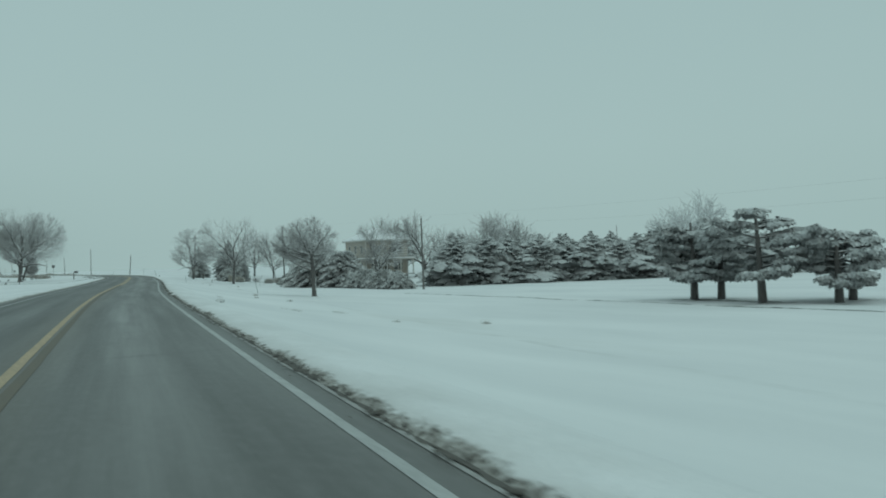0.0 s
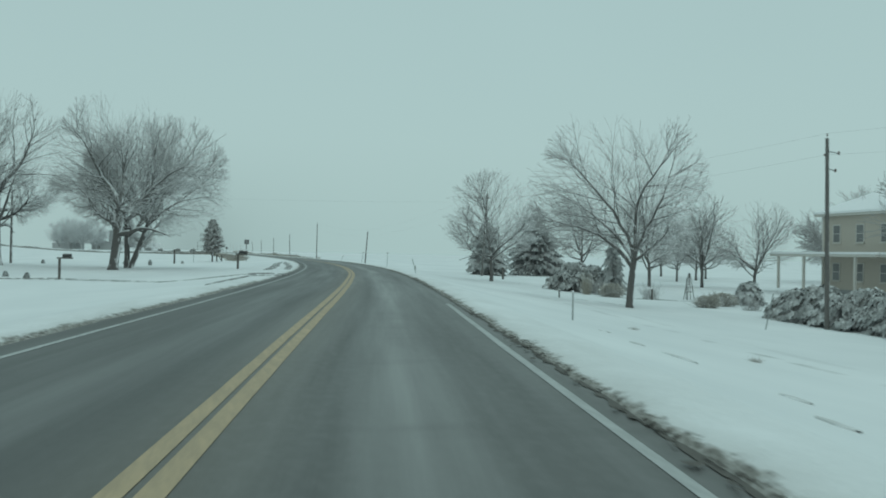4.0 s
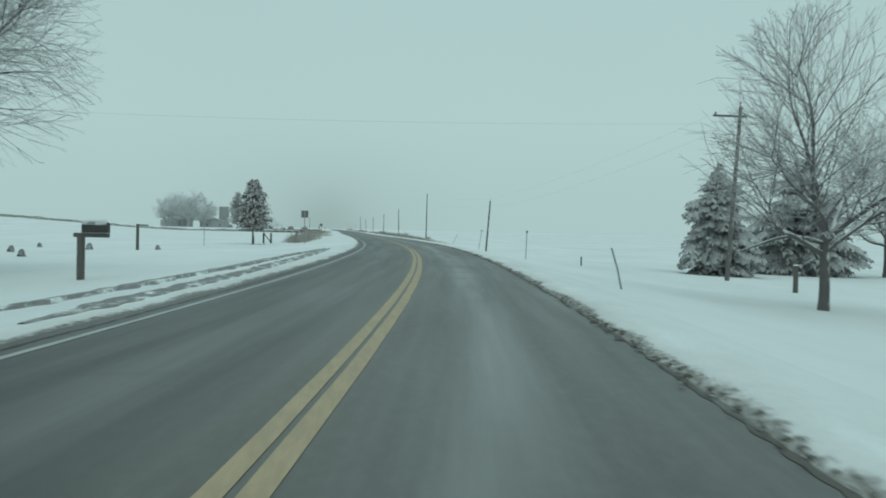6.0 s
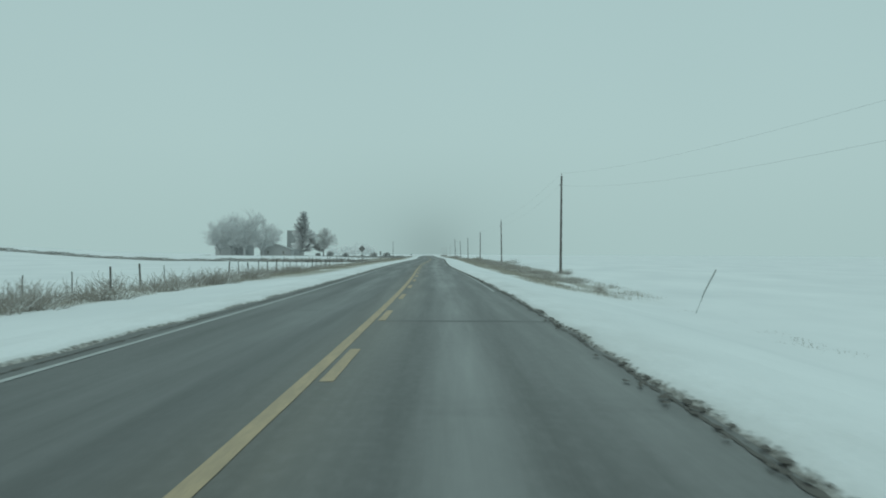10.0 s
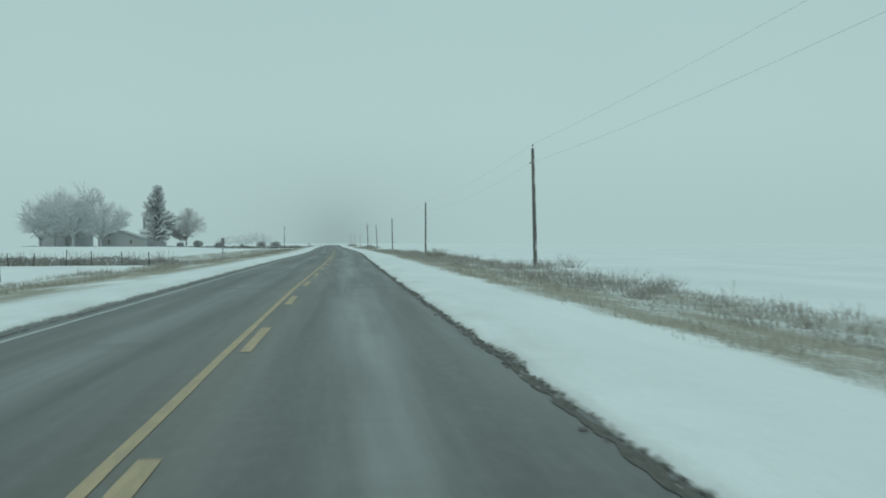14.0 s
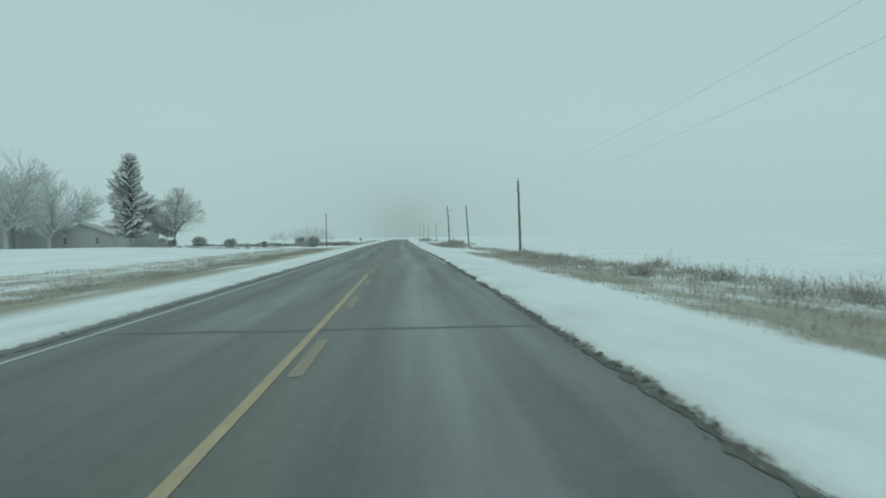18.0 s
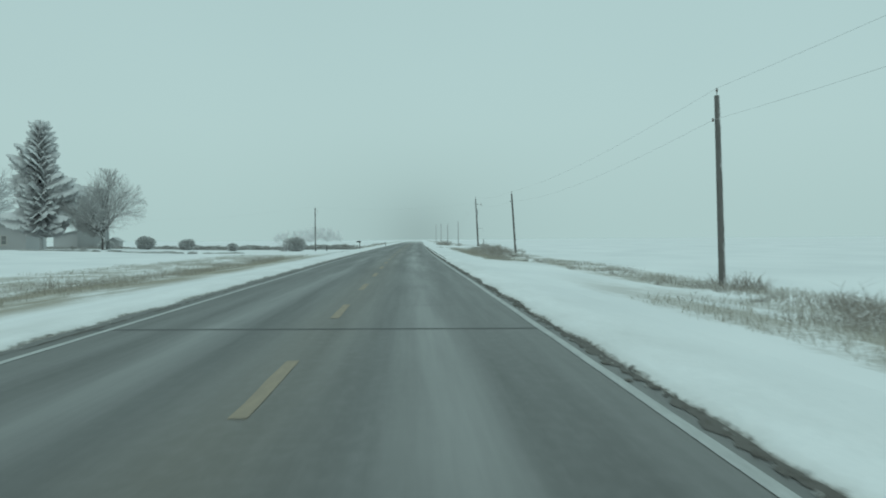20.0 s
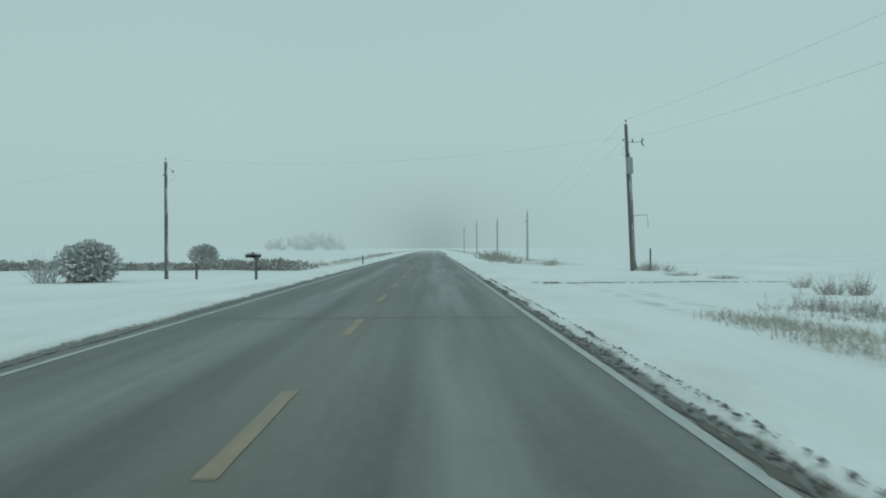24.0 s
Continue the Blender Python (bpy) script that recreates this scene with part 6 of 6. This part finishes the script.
for i in range(20):
    k = i / 19
    x, y = 54.3 + 0.7 * math.sin(2.4 * k) + rng.uniform(-0.2, 0.2), 280.0 + 25.0 * k + rng.uniform(-0.5, 0.5)
    w = rng.uniform(0.14, 0.34)
    bush(x, y, "mound", "low dry weeds along a snowed-in ditch line", i * 67, (w, w * 1.8, w * rng.uniform(0.6, 1.1)), "ditch line weeds", "weed_clump")
for x, y, w in ((53.4, 490.3, 0.85), (54.2, 491.0, 0.8), (52.7, 490.6, 0.75), (53.7, 491.8, 0.8)):
    bush(x, y, "reed", "stand of tall dry reeds beside the ditch", x * 50, (w * 1.1, w * 1.1, w * 0.66), "tall dry reeds", "reed_clump")
for i in range(16):
    x, y = -12.0 + 1.95 * i, 698.0 + rng.uniform(-1.2, 1.2)
    w = rng.uniform(0.55, 0.8)
    bush(x, y, "low_brush", "low dry grass along the edge of the farm lane", i * 23, (w * 1.3, w, w * rng.uniform(0.35, 0.6)), "farm lane grass", "grass_clump")
for i in range(58):
    k = i / 57
    x, y = 28.5 - 110 * k, 773 + 5 * k + rng.uniform(-1.0, 1.0)
    w = rng.uniform(0.8, 1.25)
    bush(x, y, "low_brush", "leafless brush along the far field boundary", i * 47, (1.35 * w, 1.2, 1.30 * w), "far hedgerow", "hedge_plant")
for i, (x, y, w) in enumerate(((48.9, 768.0, 1.1), (49.6, 776.0, 1.3), (50.3, 785.0, 1.2), (49.3, 796.0, 1.4), (51.0, 806.0, 1.2), (50.0, 762.0, 0.8), (52.0, 752.0, 0.7))):
    bush(x, y, ("brush", "mound")[i % 2], "mound of grey dead brush on the far verge", i * 67, (w * 0.8, w * 1.6, w * 0.85), "far verge brush", "weed_clump")
for i, (x, y, w) in enumerate(((20.1, 40.1, 0.22), (24.9, 39.5, 0.30), (23.0, 70.9, 0.2), (24.7, 67.9, 0.22), (26.2, 81.1, 0.25), (37.5, 138.0, 0.22), (41.0, 135.0, 0.25), (39.0, 148.0, 0.2))):
    bush(x, y, "mound", "small dark tuft of weeds poking out of the snow", i * 51, (w, w, w * 0.8), "tufts in the snow", "weed_clump")


def grass_strip(name, u0, u1, y0, y1, count, seed, label):
    """Blades in tufts, denser in patches, as one object."""
    rng = random.Random(seed)
    v, f = [], []
    while count > 0:
        y, u = rng.uniform(y0, y1), rng.uniform(u0, u1)
        if noise.noise((u * 0.5, y * 0.16, seed)) < rng.uniform(-0.35, 0.25):
            continue
        count -= 1
        x = cx(y) + u
        z = gz(x, y)
        for _ in range(4):
            bx, by = x + rng.gauss(0, 0.16), y + rng.gauss(0, 0.16)
            h = rng.uniform(0.06, 0.26)
            dx, dy = rng.gauss(0, 0.5) * h, rng.gauss(0, 0.5) * h
            w = rng.uniform(0.004, 0.010)
            a = rng.uniform(0, math.pi)
            ox, oy = w * math.cos(a), w * math.sin(a)
            b = len(v)
            v.extend([(bx - ox, by - oy, z - 0.03), (bx + ox, by + oy, z - 0.03), (bx + dx * 0.5 + ox * 0.7, by + dy * 0.5 + oy * 0.7, z + h * 0.6), (bx + dx * 0.5 - ox * 0.7, by + dy * 0.5 - oy * 0.7, z + h * 0.6), (bx + dx, by + dy, z + h * 0.9)])
            f.extend([(b, b + 1, b + 2, b + 3), (b + 3, b + 2, b + 4)])
    ob = mesh_object(name, v, f, M_GRASS)
    tagged(ob, label, "grass", kind="stuff")


for u, v, y0, y1, count in ((6.9, 14.4, 335, 590, 9800), (10.9, 14.4, 590, 638, 900), (7.1, 10.0, 634, 700, 2800)):
    grass_strip("dry_grass", u, v, y0, y1, count, 3, "dry tan grass poking through the snow of the ditch")
grass_strip("dry_grass", -13.0, -9.2, 335, 664, 9000, 4, "dry tan grass poking through the snow of the verge")
grass_strip("dry_grass", -20.5, -11.0, 475, 680, 5000, 6, "sparse dead grass standing in the snow beyond the verge")
grass_strip("dry_grass", -13.4, -10.0, 285, 400, 3500, 5, "pale dead grass along the fence line")


def weed_row(u, spread, y0, y1, count, low, high, seed, label):
    """Brittle branching stalks in drifts, as one object."""
    rng = random.Random(seed)
    v, f = [], []

    def blade(a, b, w):
        t = rng.uniform(0, math.pi)
        o = Vector((w * math.cos(t), w * math.sin(t), 0))
        i = len(v)
        v.extend([a - o, a + o, b + o * 0.4, b - o * 0.4])
        f.append((i, i + 1, i + 2, i + 3))

    while count > 0:
        y = rng.uniform(y0, y1)
        swell = 0.38 + 1.1 * noise.noise((seed, y * 0.11, 0.0)) + 0.8 * noise.noise((seed, y * 0.38, 2.0))
        if swell < rng.uniform(-0.1, 0.8):
            continue
        x = cx(y) + u + 0.5 * noise.noise((seed, y * 0.07, 8.0)) + rng.gauss(0, spread)
        wide, tall = rng.uniform(0.22, 0.75), (low + (high - low) * min(1.0, max(0.0, swell))) * rng.uniform(0.6, 1.2)
        if rng.random() < 0.04:
            wide, tall = wide * 0.5, tall * 1.5
        stems = int(8 + 26 * wide)
        count -= stems
        for _ in range(stems):
            q, t = math.sqrt(rng.random()), rng.uniform(0, math.tau)
            px, py = x + q * wide * math.cos(t), y + 1.6 * q * wide * math.sin(t)
            h = tall * (1.05 - 0.7 * q * q) * rng.uniform(0.45, 1.1)
            root = Vector((px, py, gz(px, py) - 0.04))
            tip = root + Vector((rng.gauss(0.3 * q * math.cos(t), 0.3) * h, rng.gauss(0.3 * q * math.sin(t), 0.3) * h, h))
            blade(root, tip, 0.008)
            for _ in range(5):
                a = root.lerp(tip, rng.uniform(0.1, 0.95))
                g = h * rng.uniform(0.15, 0.42)
                blade(a, a + Vector((rng.gauss(0, 0.7) * g, rng.gauss(0, 0.7) * g, g * rng.uniform(0.0, 0.8))), 0.0095)
    tagged(mesh_object("dead_weeds", v, f, M_WEED), label, "weeds", kind="stuff")


weed_row(12.0, 0.85, 352, 590, 14500, 0.28, 0.85, 41, "ragged row of dead grey-brown weeds along the ditch")
weed_row(12.9, 0.6, 588, 640, 1300, 0.15, 0.45, 44, "thin row of dead grey-brown weeds along the ditch")
weed_row(11.2, 0.7, 664, 704, 2600, 0.25, 0.75, 45, "ragged row of dead grey-brown weeds along the ditch")
weed_row(9.9, 0.7, 352, 590, 7000, 0.15, 0.48, 42, "short dry stalks on the slope of the ditch")
weed_row(9.0, 0.5, 634, 674, 4200, 0.16, 0.42, 46, "short dry stalks on the slope of the ditch")
weed_row(-11.8, 0.55, 285, 396, 6200, 0.28, 1.0, 47, "ragged dead weeds along the wire fence")
weed_row(54.5 - cx(292), 0.18, 258, 350, 1100, 0.05, 0.24, 50, "thin line of dead weeds along the crest of the bank")
weed_row(-13.4, 0.9, 776, 1000, 3200, 0.3, 0.9, 48, "dead brush along the far verge")
weed_row(-11.3, 0.32, 405, 655, 7500, 0.07, 0.24, 49, "matted brown grass along the top of the verge")
weed_row(-12.8, 0.7, 400, 672, 8000, 0.12, 0.48, 43, "low dead weeds behind the grassy verge")


def rut(name, pts, width, label, mat=None):
    """A dark uneven ribbon on the snow: a tyre rut, bare strip or painted shade."""
    v, f = [], []
    n = 30 * (len(pts) - 1)
    xs, ys = [p[0] for p in pts], [p[1] for p in pts]
    tt = np.linspace(0, len(pts) - 1, n)
    px_, py_ = np.interp(tt, range(len(pts)), xs), np.interp(tt, range(len(pts)), ys)
    for i in range(n):
        a, b = max(i - 1, 0), min(i + 1, n - 1)
        d = Vector((px_[b] - px_[a], py_[b] - py_[a], 0)).normalized()
        s = Vector((-d.y, d.x, 0))
        w = width * (0.6 + 0.8 * abs(noise.noise((px_[i] * 0.7, py_[i] * 0.7, 1.0)))) * min(1.0, 0.15 + 6.0 * min(i, n - 1 - i) / n)
        for sg, drop in ((-1.35, 0.10), (-1.0, 0.0), (1.0, 0.0), (1.35, 0.10)):
            q = Vector((px_[i], py_[i], 0)) + s * sg * w / 2
            near = abs(q.x - cx(q.y))
            v.append((q.x, q.y, max(gz(q.x, q.y), -0.02 if near < 5.6 else -9) + (0.075 if near < 6.5 else 0.03) - drop))
    f = [(4 * i + k, 4 * i + 4 + k, 4 * i + 5 + k, 4 * i + 1 + k) for i in range(n - 1) for k in range(3)]
    ob = mesh_object(name, v, f, mat or M_SLUSH_SHADE)
    tagged(ob, label, "tyre rut", kind="structure")


# ruts, bare strips and dark strips painted for shade
for u, y0, y1, w in ((6.0, 43.0, 45.0, 0.3), (6.4, 46.0, 49.0, 0.3), (6.9, 51.5, 54.0, 0.3), (7.4, 58.5, 62.0, 0.3), (10.5, 46.5, 50.0, 0.9), (13.6, 48.5, 50.5, 0.8), (7.3, 125.6, 126.6, 0.35), (8.35, 128.6, 129.6, 0.3), (8.5, 134.0, 136.4, 0.3), (8.3, 137.4, 138.2, 0.32), (8.45, 141.4, 142.4, 0.3)):
    rut("bare_patch", [(cx(q) + u, q) for q in (y0, 0.5 * (y0 + y1), y1)], w, "thin bare patch where snow has blown off the bank", M_THIN)
rut("tyre_rut", [(28.2, 189.0), (28.4, 191.0), (28.9, 195.0), (30.1, 205.0), (32.0, 226.0), (33.6, 236.0)], 0.75, "dark slushy tyre rut beside the lane")
rut("tyre_rut", [(29.5, 186.5), (30.2, 192.5), (31.1, 200.7), (32.4, 216.0), (33.9, 236.0)], 0.60, "dark slushy tyre rut beside the lane")
rut("tyre_rut", [(28.0, 170.8), (25.7, 168.6), (24.4, 161.2), (23.2, 154.0)], 0.35, "dark slushy tyre rut curving off the lane")
rut("tyre_rut", [(28.2, 171.6), (25.8, 174.4), (20.4, 176.4), (10.0, 179.0), (2.0, 183.0)], 0.40, "tyre rut of the driveway leading to the yard")
rut("tyre_rut", [(28.2, 173.8), (25.8, 176.2), (20.6, 178.0), (10.0, 180.6), (2.0, 184.6)], 0.40, "tyre rut of the driveway leading to the yard")
rut("tyre_rut", [(51.3, 182.0), (52.2, 178.2), (52.9, 176.4)], 0.30, "short dark rut in the snow of the yard", M_THIN)
# dark ribbon painted for the shadow line at the drive's edge
rut("drive_edge", [(60.6, 206.0), (59.4, 202.0), (57.6, 193.0), (57.2, 188.2), (60.0, 186.9), (66.0, 186.0)], 0.35, "edge of a snowed-over drive, its shade painted as a dark line")
rut("drive_edge", [(48.4, 22.0), (48.4, 33.3), (49.1, 50.8), (50.3, 82.0), (49.6, 97.0)], 0.40, "dark edge of a ploughed drive across the snow")
# this dark strip stands in for the shade under the pines
rut("dark_ground", [(54.0, 56.5), (54.4, 52.0), (55.4, 42.0), (57.0, 30.0)], 1.7, "dark strip painted for the shade under the pines")
rut("tyre_rut", [(33.4, 668.0), (33.3, 673.0), (33.5, 678.0), (34.8, 684.0)], 0.28, "dark edge of a rut in the verge snow")
rut("farm_lane_rut", [(46.6, 716.0), (49.5, 717.5), (53.0, 718.5), (58.0, 719.0)], 0.40, "tyre rut of a field entrance in the snow")
rut("dark_ground", [(24.6, 277.6), (25.6, 277.5), (26.9, 277.2)], 0.7, "dark patch on the ground under the cedar")
